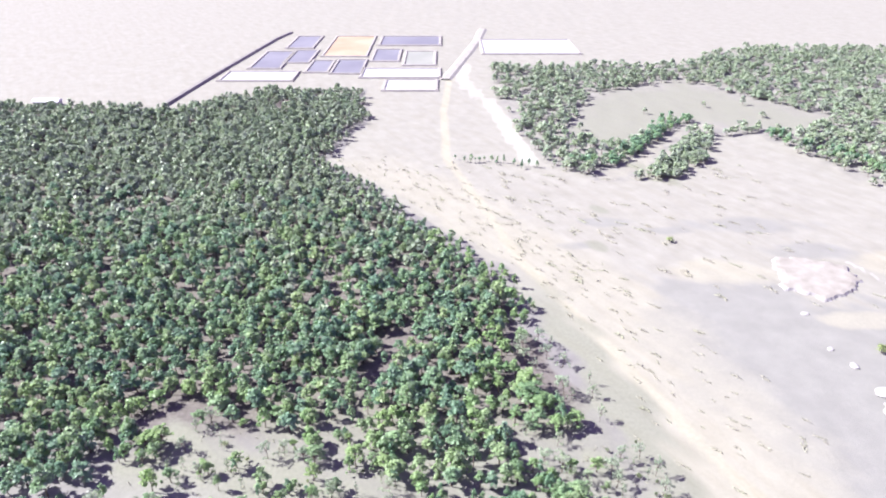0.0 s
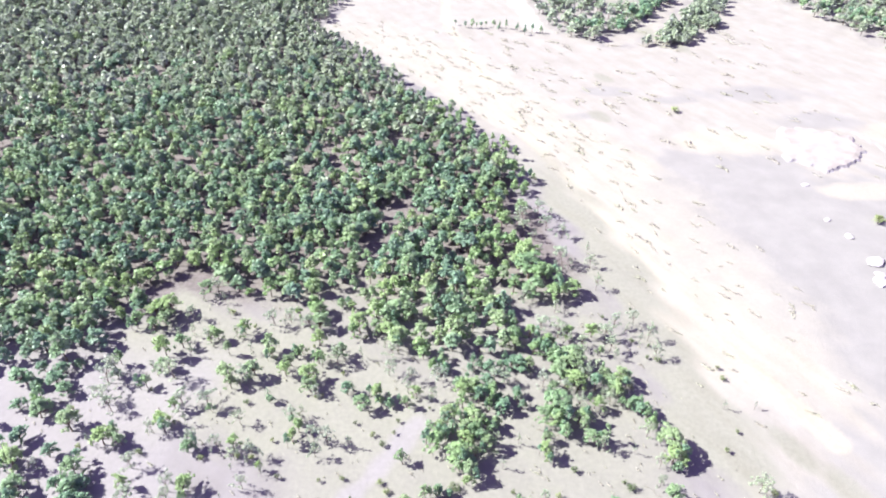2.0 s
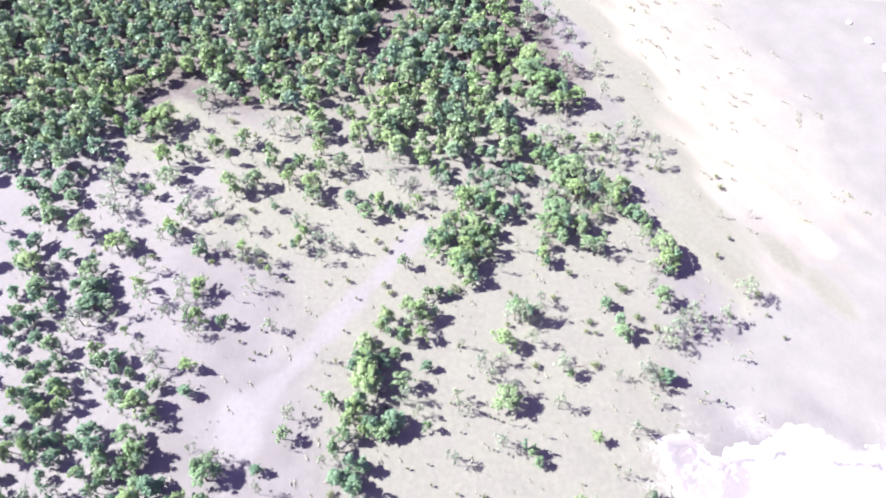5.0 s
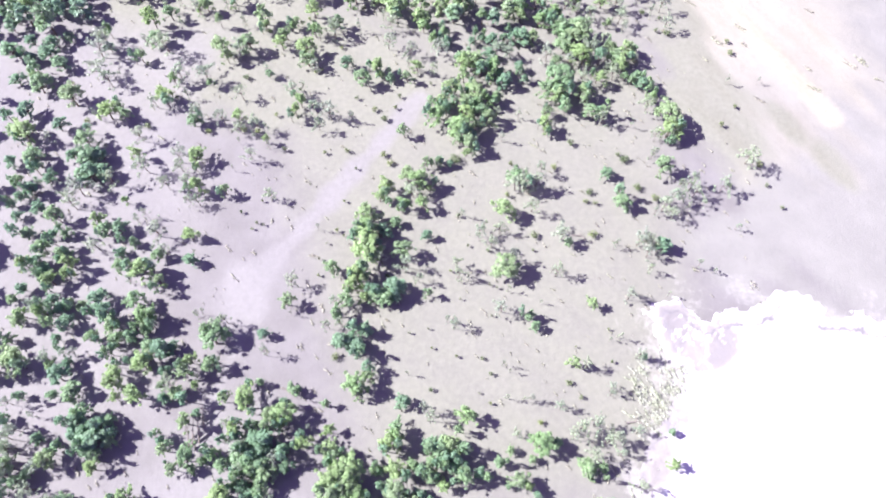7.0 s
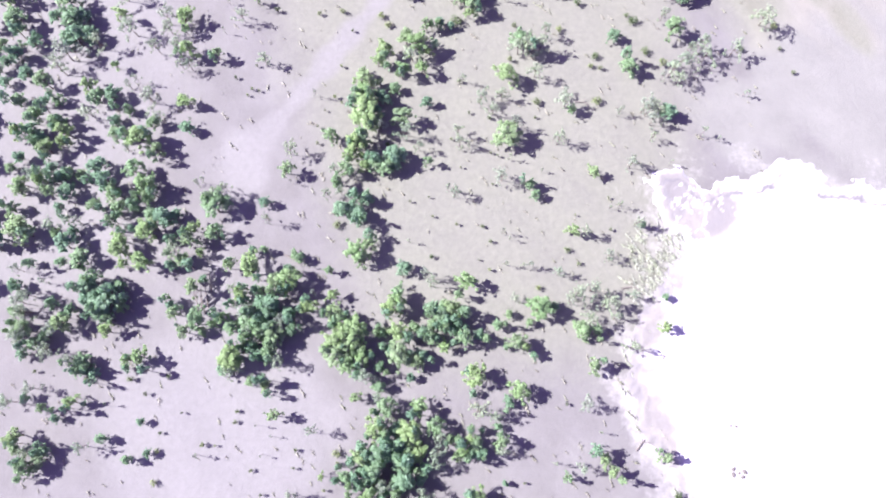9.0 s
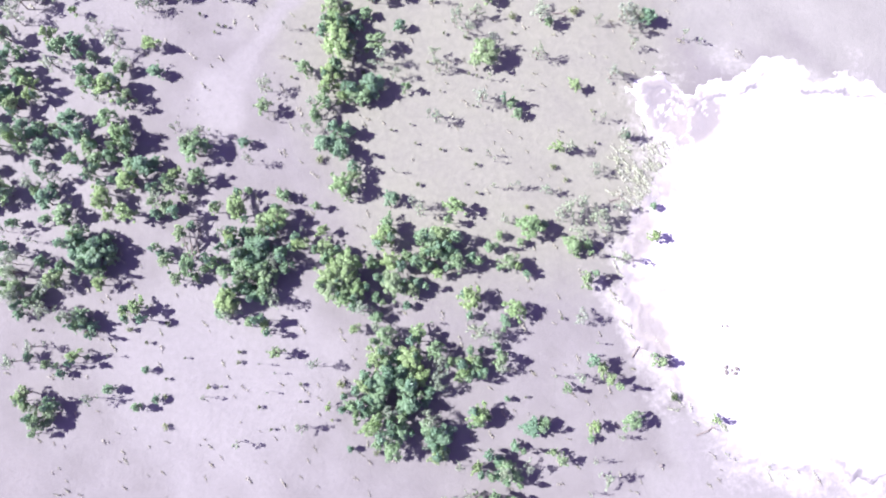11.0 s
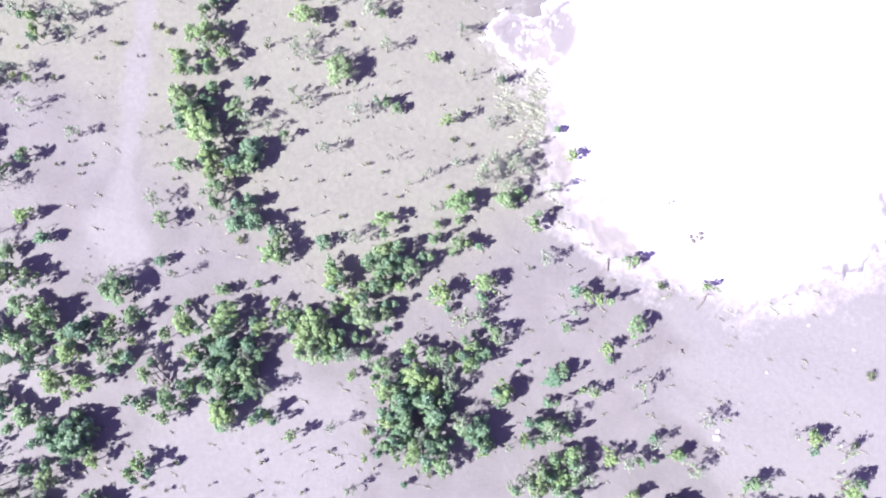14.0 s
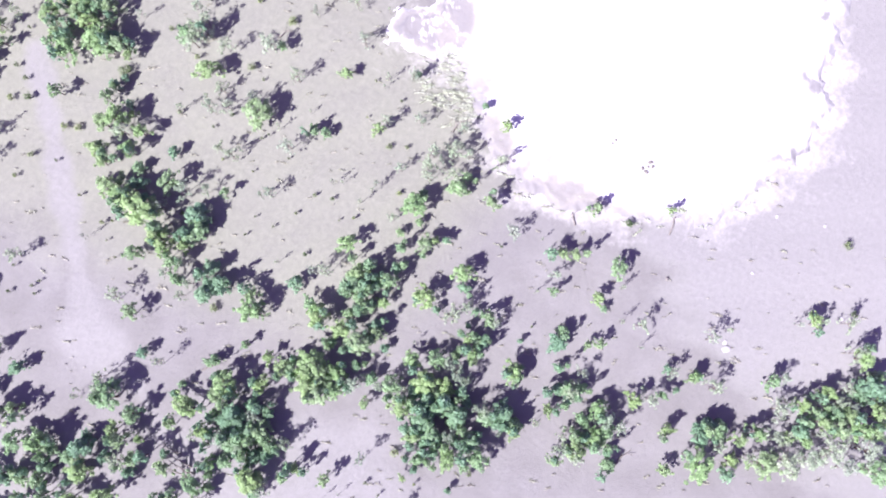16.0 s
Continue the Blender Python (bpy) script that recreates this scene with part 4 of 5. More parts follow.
LIGHT_J = [
    (-31.7, 125.6, 1.27), (-36, 126.5, 1.41), (-15.4, 127, 1.56), (-72.7, 127.1, 1.7), (-22.8, 128.3, 1.56), (-68.7, 128.7, 1.57),
    (-17.8, 129, 1.71), (28.5, 132.3, 1.81), (34.1, 133.9, 1.31), (-50.7, 134.2, 1.31), (23.9, 135, 1.65), (31.2, 135.3, 1.75),
    (18.4, 135.8, 1.84), (-61.6, 136.2, 1.47), (25.3, 139.4, 2.41), (27.7, 140.6, 1.86), (22.9, 141.5, 2.99), (20.3, 145.5, 2.27),
    (22.8, 148.7, 2.69), (20.3, 155.1, 1.98), (22.7, 171.4, 1.67),
]
LIGHT = LIGHT_A + LIGHT_B + LIGHT_C + LIGHT_D + LIGHT_E + LIGHT_F + LIGHT_G + LIGHT_H + LIGHT_I + LIGHT_J
PALE_A = [
    (31.8, -63.8, 2.1), (27.2, -63, 1.7), (28.3, -59.7, 2), (36.3, -58.1, 0.84), (24.4, -58.1, 1.8), (29, -56.6, 0.93),
    (37.7, -55.8, 0.84), (35.4, -55.5, 0.84), (22.1, -55.1, 2), (44.2, -53.9, 0.85), (24.1, -51.3, 1.11), (18.9, -50, 1.4),
    (47.4, -49.9, 0.76), (30.1, -49.8, 1.12), (26.2, -49.6, 0.93), (24.4, -49.4, 0.84), (28.1, -49, 1.3), (21.4, -47.4, 0.83),
    (32.9, -46.7, 0.94), (45.2, -46.3, 0.76), (16.4, -44.6, 0.92), (42.1, -43.8, 0.85), (24, -38.9, 1.12), (30.3, -33.4, 0.85),
    (21.6, -31.9, 0.75), (15.9, -31.6, 0.94), (9, -30.3, 0.84), (8.2, -27.9, 1.21), (-0.1, -27.4, 0.93), (-0.1, -25.5, 1.02),
    (21.8, -25.3, 0.46), (1.6, -23.9, 1.21),
]
PALE_B = [
    (24.7, -22.9, 0.75), (8.2, -20.7, 1.11), (12.3, -20.3, 0.65), (23.2, -20.1, 0.75), (0.4, -19.2, 0.56), (28, -16.8, 0.47),
    (-4.7, -15.5, 0.93), (-3.9, -11.5, 1.12), (-25.5, -10.6, 0.56), (-10.5, -8.9, 0.84), (22.4, -6.2, 0.76), (-1.6, -6.1, 0.75),
    (18, -5.7, 0.67), (9.3, -4, 0.85), (-69.7, -3.7, 0.92), (-1.7, -3.6, 1.04), (-60.7, -2.9, 0.74), (-0.8, -1.6, 0.85),
    (-22.3, -0.7, 0.66), (-9.1, 1.3, 0.85), (8.4, 1.5, 0.95), (5.7, 2.3, 1.14), (23.9, 3.8, 1.15), (-73.3, 4.3, 0.93),
    (-11.7, 4.7, 0.86), (-70, 6.5, 0.84), (-13.8, 8, 1.33), (-36.5, 8.9, 0.85), (-14.7, 10.2, 0.86), (-28.2, 11, 0.86),
    (-63.8, 11.4, 0.84), (-68.3, 13.1, 1.12),
]
PALE_C = [
    (11.8, 13.4, 1.06), (32, 13.4, 0.78), (-73.5, 15.3, 1.24), (-34, 16.4, 1.24), (-67.8, 16.8, 1.32), (-28.5, 18.1, 0.86),
    (25, 18.3, 0.98), (29.5, 18.5, 0.69), (4.2, 19, 0.88), (-35.2, 19.3, 1.34), (-73, 19.7, 1.25), (27.4, 20.5, 0.79),
    (29.1, 21.2, 0.98), (21.4, 21.2, 0.79), (-74.3, 21.3, 1.45), (12.2, 21.6, 0.59), (32.6, 22.2, 0.79), (-72.9, 22.6, 0.88),
    (23, 22.7, 0.98), (-23.3, 23, 0.87), (25.6, 23.5, 0.89), (-37.4, 23.7, 1.44), (-2.7, 24.3, 0.78), (-71, 25.1, 0.98),
    (-3.8, 25.9, 0.68), (19.8, 26.3, 0.79), (-75.7, 27.2, 1.56), (13.6, 27.7, 0.59), (14.9, 28.1, 0.49), (28.9, 28.7, 0.89),
    (28.8, 29.5, 0.8), (-47.8, 30.2, 1.16),
]
PALE_D = [
    (-75.7, 31.9, 1.09), (24.7, 33.5, 0.7), (10.3, 34.1, 0.6), (-56.7, 34.8, 0.97), (-70.7, 35, 1), (34.1, 35.5, 0.7),
    (-32.2, 36, 0.59), (-66.3, 36.1, 1.35), (31.5, 39, 0.81), (-42, 40.8, 0.98), (1.5, 41, 0.7), (-21.2, 41.1, 0.69),
    (-19, 41.5, 0.69), (-40, 42.2, 0.69), (0.4, 42.3, 0.9), (-45.3, 43.2, 0.98), (10.4, 44.4, 1), (-75.8, 45, 1.02),
    (-20.4, 45.7, 0.8), (34, 46.7, 0.81), (34.4, 47.7, 0.72), (-28.9, 49.5, 0.99), (-59, 50.2, 1.18), (-5, 50.4, 0.7),
    (2.6, 51.1, 0.71), (20.8, 51.5, 0.81), (20.2, 52.1, 0.82), (38.3, 52.2, 0.62), (2.2, 53.2, 0.71), (-7.4, 53.4, 1.01),
    (-12.1, 54.3, 0.91), (40.6, 55.1, 0.83),
]
PALE_E = [
    (12.8, 55.1, 0.81), (38.5, 55.4, 0.83), (-53.6, 56.3, 0.8), (40.2, 57.1, 0.94), (-66.8, 57.2, 1.07), (8.9, 57.5, 0.82),
    (32.9, 57.6, 0.94), (37, 57.9, 1.25), (39.2, 58.4, 1.15), (22.5, 59, 1.35), (6.4, 60.1, 0.84), (-55.7, 60.2, 1.29),
    (10.6, 60.6, 0.94), (-24.7, 61.3, 0.61), (-60.1, 63, 1.2), (44.4, 64, 0.84), (3.3, 64.3, 1.06), (-58.9, 64.4, 1.1),
    (41.3, 64.8, 1.16), (47.7, 65.4, 0.85), (17.1, 65.5, 0.95), (42.9, 65.6, 1.16), (-73.4, 66.2, 1.21), (-50.2, 67, 0.71),
    (-48.9, 67, 0.81), (45.1, 67.8, 1.48), (-34.7, 68.5, 1.12), (49.6, 68.7, 0.85), (-6.4, 68.9, 1.11), (47.4, 69.1, 1.27),
    (-72.6, 69.3, 1.67), (55.1, 69.9, 1),
]
PALE_F = [
    (49.2, 70.4, 1.07), (14, 70.4, 1.28), (-55.5, 70.7, 0.81), (47, 70.7, 1.41), (15.9, 70.8, 1.4), (18.3, 71, 1.09),
    (-51.7, 71.2, 0.91), (49.1, 71.7, 1.2), (-66.7, 71.7, 1.01), (19.6, 74, 0.8), (-60.5, 74.7, 1.36), (-53.6, 75, 0.91),
    (61.6, 76.6, 1.5), (-54.3, 77.1, 1.22), (-39.6, 77.7, 0.91), (42.4, 77.8, 1.7), (-36.4, 80.4, 0.81), (43.5, 82.1, 0.93),
    (11.8, 82.1, 1.04), (-81.9, 82.2, 1.51), (-63.1, 82.4, 1.16), (-42.6, 84.3, 1.05), (-39.2, 84.7, 1.05), (-26.4, 85.1, 1.05),
    (32.9, 86.4, 1.05), (-46.4, 86.6, 1.06), (-19.6, 87.3, 0.94), (-24.1, 87.9, 1.3), (-73.6, 87.9, 1.18), (15.5, 87.9, 0.94),
    (11, 88.1, 1.3), (-52.3, 88.3, 1.18),
]
PALE_G = [
    (-27.3, 89.5, 0.95), (42.7, 89.8, 1.07), (-61.5, 91, 1.07), (30.1, 91.5, 1.07), (-43.4, 93.1, 0.96), (-55.1, 93.2, 1.08),
    (-32.6, 94.6, 0.96), (-30.6, 95.6, 1.09), (29.1, 96.6, 1.09), (-72.5, 96.7, 1.21), (-51.6, 98, 1.34), (-57.4, 98.3, 1.34),
    (36.6, 98.5, 1.49), (-74.6, 98.8, 1.7), (-2.7, 99.3, 0.73), (34.9, 99.7, 1.1), (-38.9, 100.3, 1.1), (-28.6, 100.6, 0.98),
    (-7.8, 101.3, 1.35), (27.1, 101.7, 1.1), (-20.2, 101.8, 1.11), (41.9, 102.1, 0.98), (-46, 103.5, 1.23), (22.4, 103.6, 1.23),
    (31.2, 104.4, 1.53), (14.4, 104.4, 1.24), (-76.4, 104.9, 1.98), (11.6, 105, 1.36), (-7.7, 105.1, 1.24), (-1.5, 105.6, 1.36),
    (-45.3, 105.9, 1.61), (-61.9, 106.4, 1.86),
]
PALE_H = [
    (-12.6, 107, 1.12), (35.1, 107.7, 1), (-66.8, 108, 1.13), (-75.5, 108.5, 1.5), (-24.7, 110.1, 1.13), (40.2, 111.7, 1.2),
    (-25, 111.7, 1.2), (49.5, 111.8, 1.06), (-19.4, 112.1, 1.07), (-12.1, 112.8, 1.07), (-59.5, 113.1, 1.07), (-45.6, 113.9, 1.08),
    (39.6, 114.3, 1.21), (32.7, 115.2, 1.35), (-14, 115.7, 1.08), (30.1, 116.1, 1.62), (47.1, 116.5, 1.09), (28.7, 117.3, 1.09),
    (-56.2, 117.4, 1.09), (49.4, 117.8, 0.96), (39.3, 118.3, 1.37), (-63.8, 118.4, 1.51), (27.8, 119, 1.64), (-50.3, 119.2, 1.51),
    (44.4, 119.7, 0.83), (-60.8, 119.7, 1.24), (23.9, 121.5, 1.53), (42.1, 122.4, 1.11), (-33, 122.4, 1.25), (47.1, 123.4, 1.12),
    (-41.9, 123.5, 1.26), (-38.1, 124.5, 1.13),
]
PALE_I = [
    (-62.7, 125.9, 1.13), (-53.7, 126.3, 0.99), (28.1, 127.6, 1.14), (20.7, 131.7, 1.3), (-56.3, 131.7, 1.16), (-61.8, 132.5, 1.45),
    (32.5, 133.7, 1.45), (-58.9, 135.4, 1.32), (40.2, 136.5, 0.89), (34.3, 144.9, 1.52), (40.1, 145.5, 1.22), (32.7, 147.2, 1.84),
    (26.9, 150.6, 1.56), (40.3, 151.7, 1.25), (26.1, 158, 1.44), (34.3, 159.7, 1.13), (23.6, 161.2, 1.46), (30.2, 163.3, 1.47),
    (21.9, 164.7, 1.47), (23.7, 167.9, 1.66), (32.1, 168.9, 1.5), (28.8, 171.9, 1.51),
]
PALE = PALE_A + PALE_B + PALE_C + PALE_D + PALE_E + PALE_F + PALE_G + PALE_H + PALE_I
SAPLING_A = [
    (33.8, -35.1, 0.57), (-36, -12.3, 0.7), (-24.9, -11, 0.47), (-41.5, -4.4, 0.47), (-30.7, -4.3, 0.47), (-29.3, -1.4, 0.47),
    (25.9, -0.8, 0.58), (-31.8, 0.4, 0.47), (-57.7, 3.7, 0.56), (-2.4, 5, 0.58), (-25.3, 28, 0.49), (10.6, 28.3, 0.6),
    (-6.6, 32.4, 0.69), (11.4, 32.9, 0.6), (29.9, 38.9, 0.51), (-53, 42.6, 0.59), (-28.3, 43.7, 0.5), (-44.7, 43.9, 0.59),
    (-28.6, 45.1, 0.5), (-17.3, 45.2, 0.6), (17.6, 45.9, 0.51), (41.4, 47.2, 0.72), (11.7, 48.5, 0.61), (3, 50.2, 0.61),
    (-5.8, 50.3, 0.61), (4.3, 50.6, 0.62), (50.7, 52.2, 0.63), (47.8, 53.1, 0.8), (-11.8, 53.2, 0.61), (-48.3, 56.5, 0.6),
    (37.7, 57.2, 0.9), (32.4, 57.2, 0.9),
]
SAPLING_B = [
    (6.5, 59.1, 0.62), (56.7, 61.4, 1), (7.8, 61.5, 0.9), (51.1, 66.9, 1.1), (-43.1, 75, 0.62), (-42.8, 81.6, 0.7),
    (39.1, 85.6, 0.59), (67.8, 96.9, 0.61), (61.1, 96.9, 0.61),
]
SAPLING = SAPLING_A + SAPLING_B
SHRUB_A = [
    (50, -50.6, 0.59), (59.3, -42.9, 0.69), (-13, -16, 0.48), (38, -10.8, 0.68), (-30.6, -10.7, 0.38), (-20.2, -10, 0.38),
    (12.9, -8.9, 0.39), (-48.5, -8.8, 0.6), (-32.5, -6.9, 0.38), (-25.4, -6.5, 0.38), (-18.1, -5.8, 0.58), (-18.4, -4.2, 0.77),
    (-48.4, -3.8, 0.48), (-25.2, -3.6, 0.58), (-38.8, -2.9, 0.38), (-40.9, -2.7, 0.57), (-48.1, -0.8, 0.38), (-73, -0.7, 0.57),
    (-35.7, 1, 0.48), (-44.8, 2.5, 0.29), (-35.5, 2.7, 0.39), (20.5, 3.9, 0.4), (-51.2, 5.6, 0.48), (-61.5, 8, 0.58),
    (-54.2, 8.1, 0.67), (-47.6, 8.7, 0.58), (-70.8, 9.4, 0.48), (24.3, 14.6, 0.5), (16.4, 23.9, 0.6), (7.8, 27.3, 0.5),
    (23.8, 28.4, 0.41), (5.9, 29.1, 0.2),
]
SHRUB_B = [
    (-2.6, 29.7, 0.5), (33.5, 30.5, 0.31), (21.8, 30.9, 0.61), (8, 32.5, 0.51), (29.8, 34.7, 0.41), (6.6, 35.4, 0.41),
    (-19.8, 35.7, 0.81), (2, 35.8, 0.41), (-2.4, 37.3, 0.31), (23.5, 37.5, 0.21), (-6.6, 40.2, 0.41), (29.8, 40.8, 0.31),
    (-3.1, 41, 0.31), (8.6, 43.5, 0.26), (2.8, 46.8, 0.26), (9.7, 49.1, 0.31), (8.4, 49.7, 0.31), (-10.9, 51.5, 0.72),
    (-24, 51.6, 0.41), (1, 52.5, 0.41), (-24.1, 55, 0.31), (8.3, 56.8, 0.42), (16.9, 56.9, 0.31), (4.4, 57.9, 0.43),
    (-22.9, 58.3, 0.31), (-19.8, 60, 0.41), (17.2, 60, 0.9), (28.7, 60, 0.9), (-21.1, 61.1, 0.52), (-37.8, 61.6, 0.31),
    (-35.7, 62.5, 0.41), (-37.1, 62.9, 0.41),
]
SHRUB_C = [
    (2.6, 64.4, 0.54), (-40.4, 65.3, 0.41), (66.8, 66.1, 0.44), (29.8, 67.1, 0.76), (28, 67.6, 0.55), (-20.1, 67.7, 0.42),
    (-36.5, 67.8, 0.31), (41.8, 68.1, 1), (12.4, 69, 0.66), (28.9, 69.7, 0.77), (38.6, 70.7, 0.88), (57.3, 71.2, 0.66),
    (64.8, 71.2, 0.44), (-18.2, 75.4, 0.46), (22.2, 75.6, 0.7), (64.3, 76.1, 0.8), (13.5, 76.3, 0.7), (-11.3, 76.6, 0.7),
    (2, 77.4, 1.2), (36.7, 77.4, 1), (35.6, 78.6, 0.81), (-12.6, 78.7, 0.82), (-24.9, 79.2, 0.59), (-20.2, 79.7, 0.59),
    (-33.2, 80.1, 0.7), (26.1, 81.3, 0.94), (-49.6, 84.4, 0.83), (-39.4, 84.6, 0.83), (-42.3, 85.1, 0.72), (-62.6, 85.8, 0.96),
    (58.1, 85.8, 0.72), (-75.7, 87.3, 0.84),
]
SHRUB_D = [
    (-12.9, 87.6, 0.84), (-35.9, 88.8, 0.6), (-15, 90.1, 0.97), (-10.6, 90.6, 0.73), (61.9, 90.7, 0.73), (-19, 93.2, 0.73),
    (-57.7, 93.3, 0.61), (-30.6, 93.5, 0.61), (-9.8, 93.6, 0.61), (-31.4, 95.6, 0.37), (-3.1, 97, 0.49), (-81.3, 97.5, 0.62),
    (-43.5, 98.9, 0.74), (-28.4, 100.5, 0.5), (-27.1, 100.9, 0.62), (-65.8, 102.6, 0.75), (41.9, 102.9, 0.91), (63.6, 105.4, 0.76),
    (-23.2, 107.4, 0.51), (63.4, 108.7, 0.64), (50.3, 111.1, 0.9), (47.9, 112, 0.77), (49.1, 115.6, 0.68), (-31, 115.8, 0.69),
    (45.3, 117.4, 0.83), (-18.9, 118.7, 0.69), (-49.5, 118.9, 0.56), (35.7, 122.4, 0.84), (-46.7, 122.7, 0.85), (39.8, 125.6, 0.57),
    (-53.4, 127.9, 0.86), (47.5, 128.7, 0.58),
]
SHRUB = SHRUB_A + SHRUB_B + SHRUB_C + SHRUB_D


def plant(masters, spots, nominal, rng, base=0.6, full=1.3):
    """Set the spots with copies of the masters, turned and sized; the masters themselves take the first spots."""
    for i, (x, y, r) in enumerate(spots):
        k = full * r / nominal
        kz = (base + (1 - base) * r / nominal) * rng.uniform(0.92, 1.1)
        wide = rng.uniform(0.88, 1.14)
        m = pose(x, y, float(relief(x, y)), 0, 0, rng.uniform(0, 360)) @ Matrix.Diagonal((k * wide, k / wide, kz, 1))
        if i < len(masters):
            masters[i].matrix_basis = m
        else:
            copy_thing(masters[int(rng.integers(len(masters)))], m)


prng = np.random.default_rng(11)


def companions(spots, share):
    """Smaller trees that stand under and beside the larger ones, most of them where the trees stand thick."""
    stand = np.array(BROAD + LIGHT)
    made = []
    for x, y, r in spots:
        thick = int((np.hypot(stand[:, 0] - x, stand[:, 1] - y) < 5.0).sum()) - 1
        for _ in range(2):
            if r > 0.8 and prng.uniform() < share + 0.10 * thick:
                w, d = prng.uniform(0, 6.28), r * prng.uniform(0.9, 1.9)
                made.append((x + math.cos(w) * d, y + math.sin(w) * d, r * prng.uniform(0.5, 0.95)))
    return made


broad = [make_tree(20 + i, 7.2, 2.0, 25, (0.0, 0.4, -0.3, 0.6, 0.2, -0.5)[i], 0.22, 2150, 0.168, LEAF_BROAD, BARK, "broadleaf_tree",
                   "dense green broadleaf tree with a rounded clumpy crown on dry soil", "tree", "trees of the open woodland") for i in range(6)]
light = [make_tree(40 + i, 7.3, 2.0, 18, (0.5, -0.4, 0.8, 0.1, -0.7, 0.3)[i], 0.32, 1380, 0.158, LEAF_LIGHT, BARK, "savanna_tree",
                   "open-crowned yellow-green savanna tree with a forked trunk", "tree", "trees of the open woodland") for i in range(6)]
pale = [make_tree(60 + i, 6.8, 2.0, 11, (0.3, -0.5, 0.6, 0.0)[i], 0.36, 620, 0.13, LEAF_PALE, BARK, "thin_tree",
                  "thin grey-green tree with sparse leaves on dry soil", "tree", "thin trees of the open woodland", 0.6) for i in range(4)]
sapling = [make_tree(80 + i, 4.3, 0.9, 6, (0.5, -0.6, 0.9, -0.2)[i], 0.5, 230, 0.12, LEAF_PALE, DEAD, "sapling",
                     "nearly leafless slender sapling with a crooked stem", "sapling", "slender saplings", 0.5) for i in range(4)]
shrubs = [make_shrub(100 + i, 220, 0.13, LEAF_SHRUB, "small dark green shrub low on the dry soil") for i in range(4)]
plant(broad, BROAD, 1.85, prng, 0.33, 1.42)
plant(light, LIGHT, 1.85, prng, 0.47, 1.36)
plant(pale, PALE, 1.85, prng, 0.68, 1.15)
plant(sapling, SAPLING, 0.9, prng, 0.6, 1.0)
plant(shrubs, SHRUB + [(88.5, 240.0, 1.9), (129.5, 166.4, 2.2), (130.6, 168.0, 1.5)], 0.9, prng, 0.6, 1.05)

# ---- the forest: nearest trees one by one, the rest as one canopy ----
frng = np.random.default_rng(5)


def forest_density(x, y):
    """How thick the woods stand at a place, 0 to 1."""
    here = np.array([x]), np.array([y])
    if y < 180 and inside(OPEN_EDGE, *here)[0] > 0:
        return 0.0
    if y < 150 and inside(OPEN_GLADE, *here)[0] > -1.5:
        return 0.55 * float(1 - smooth(inside(OPEN_GLADE, *here), -1.5, 9.0)[0]) if y > 112 else 0.0
    if y < 109:
        return 0.37 if x < -76 - (y - 16) * 0.27 else 0.0
    margin = 16.0 if y < 185 else 8.0
    dense = float(smooth(np.array(interp(EDGE, y) + 2.0 - x), 0.0, margin)) ** 0.7
    top = np.interp(x, [p[0] for p in FOREST_TOP], [p[1] for p in FOREST_TOP])
    dense *= float(smooth(np.array(top - y), 0, 6))
    clear = 1.0
    if y < 150:
        clear -= 0.38 * float(smooth(inside(GLADE, np.array([x]), np.array([y])), -3, 3)[0])
        clear -= 0.6 * float(smooth(np.array(x), 24, 34) * (1 - smooth(np.array(y), 128, 150)))
    return dense * max(clear, 0.0) * float(0.55 + 0.45 * smooth(np.array(y), 109, 126))


far_spots = []
step = 3.75
for j in range(int((470 - 20) / (step * 0.866))):
    for i in range(int(560 / step)):
        x = -500 + (i + 0.5 * (j % 2)) * step + frng.uniform(-1.6, 1.6)
        y = 20 + j * step * 0.866 + frng.uniform(-1.6, 1.6)
        if abs(x) > max(0.72 * y + 34, 104) or x > 60:
            continue
        gap = noise.fractal((x * 0.035, y * 0.035, 7.0), 0.8, 2.0, 3)
        if frng.uniform() < forest_density(x, y) * (0.98 if gap > -0.32 else 0.5):
            r = frng.uniform(1.2, 2.3) if frng.uniform() < 0.86 else frng.uniform(2.4, 3.0)      # a few stand over the rest
            if inside(GLADE, np.array([x]), np.array([y]))[0] > -2 or interp(EDGE, y) - x < 9:
                r *= 0.75
            far_spots.append((x, y, r))


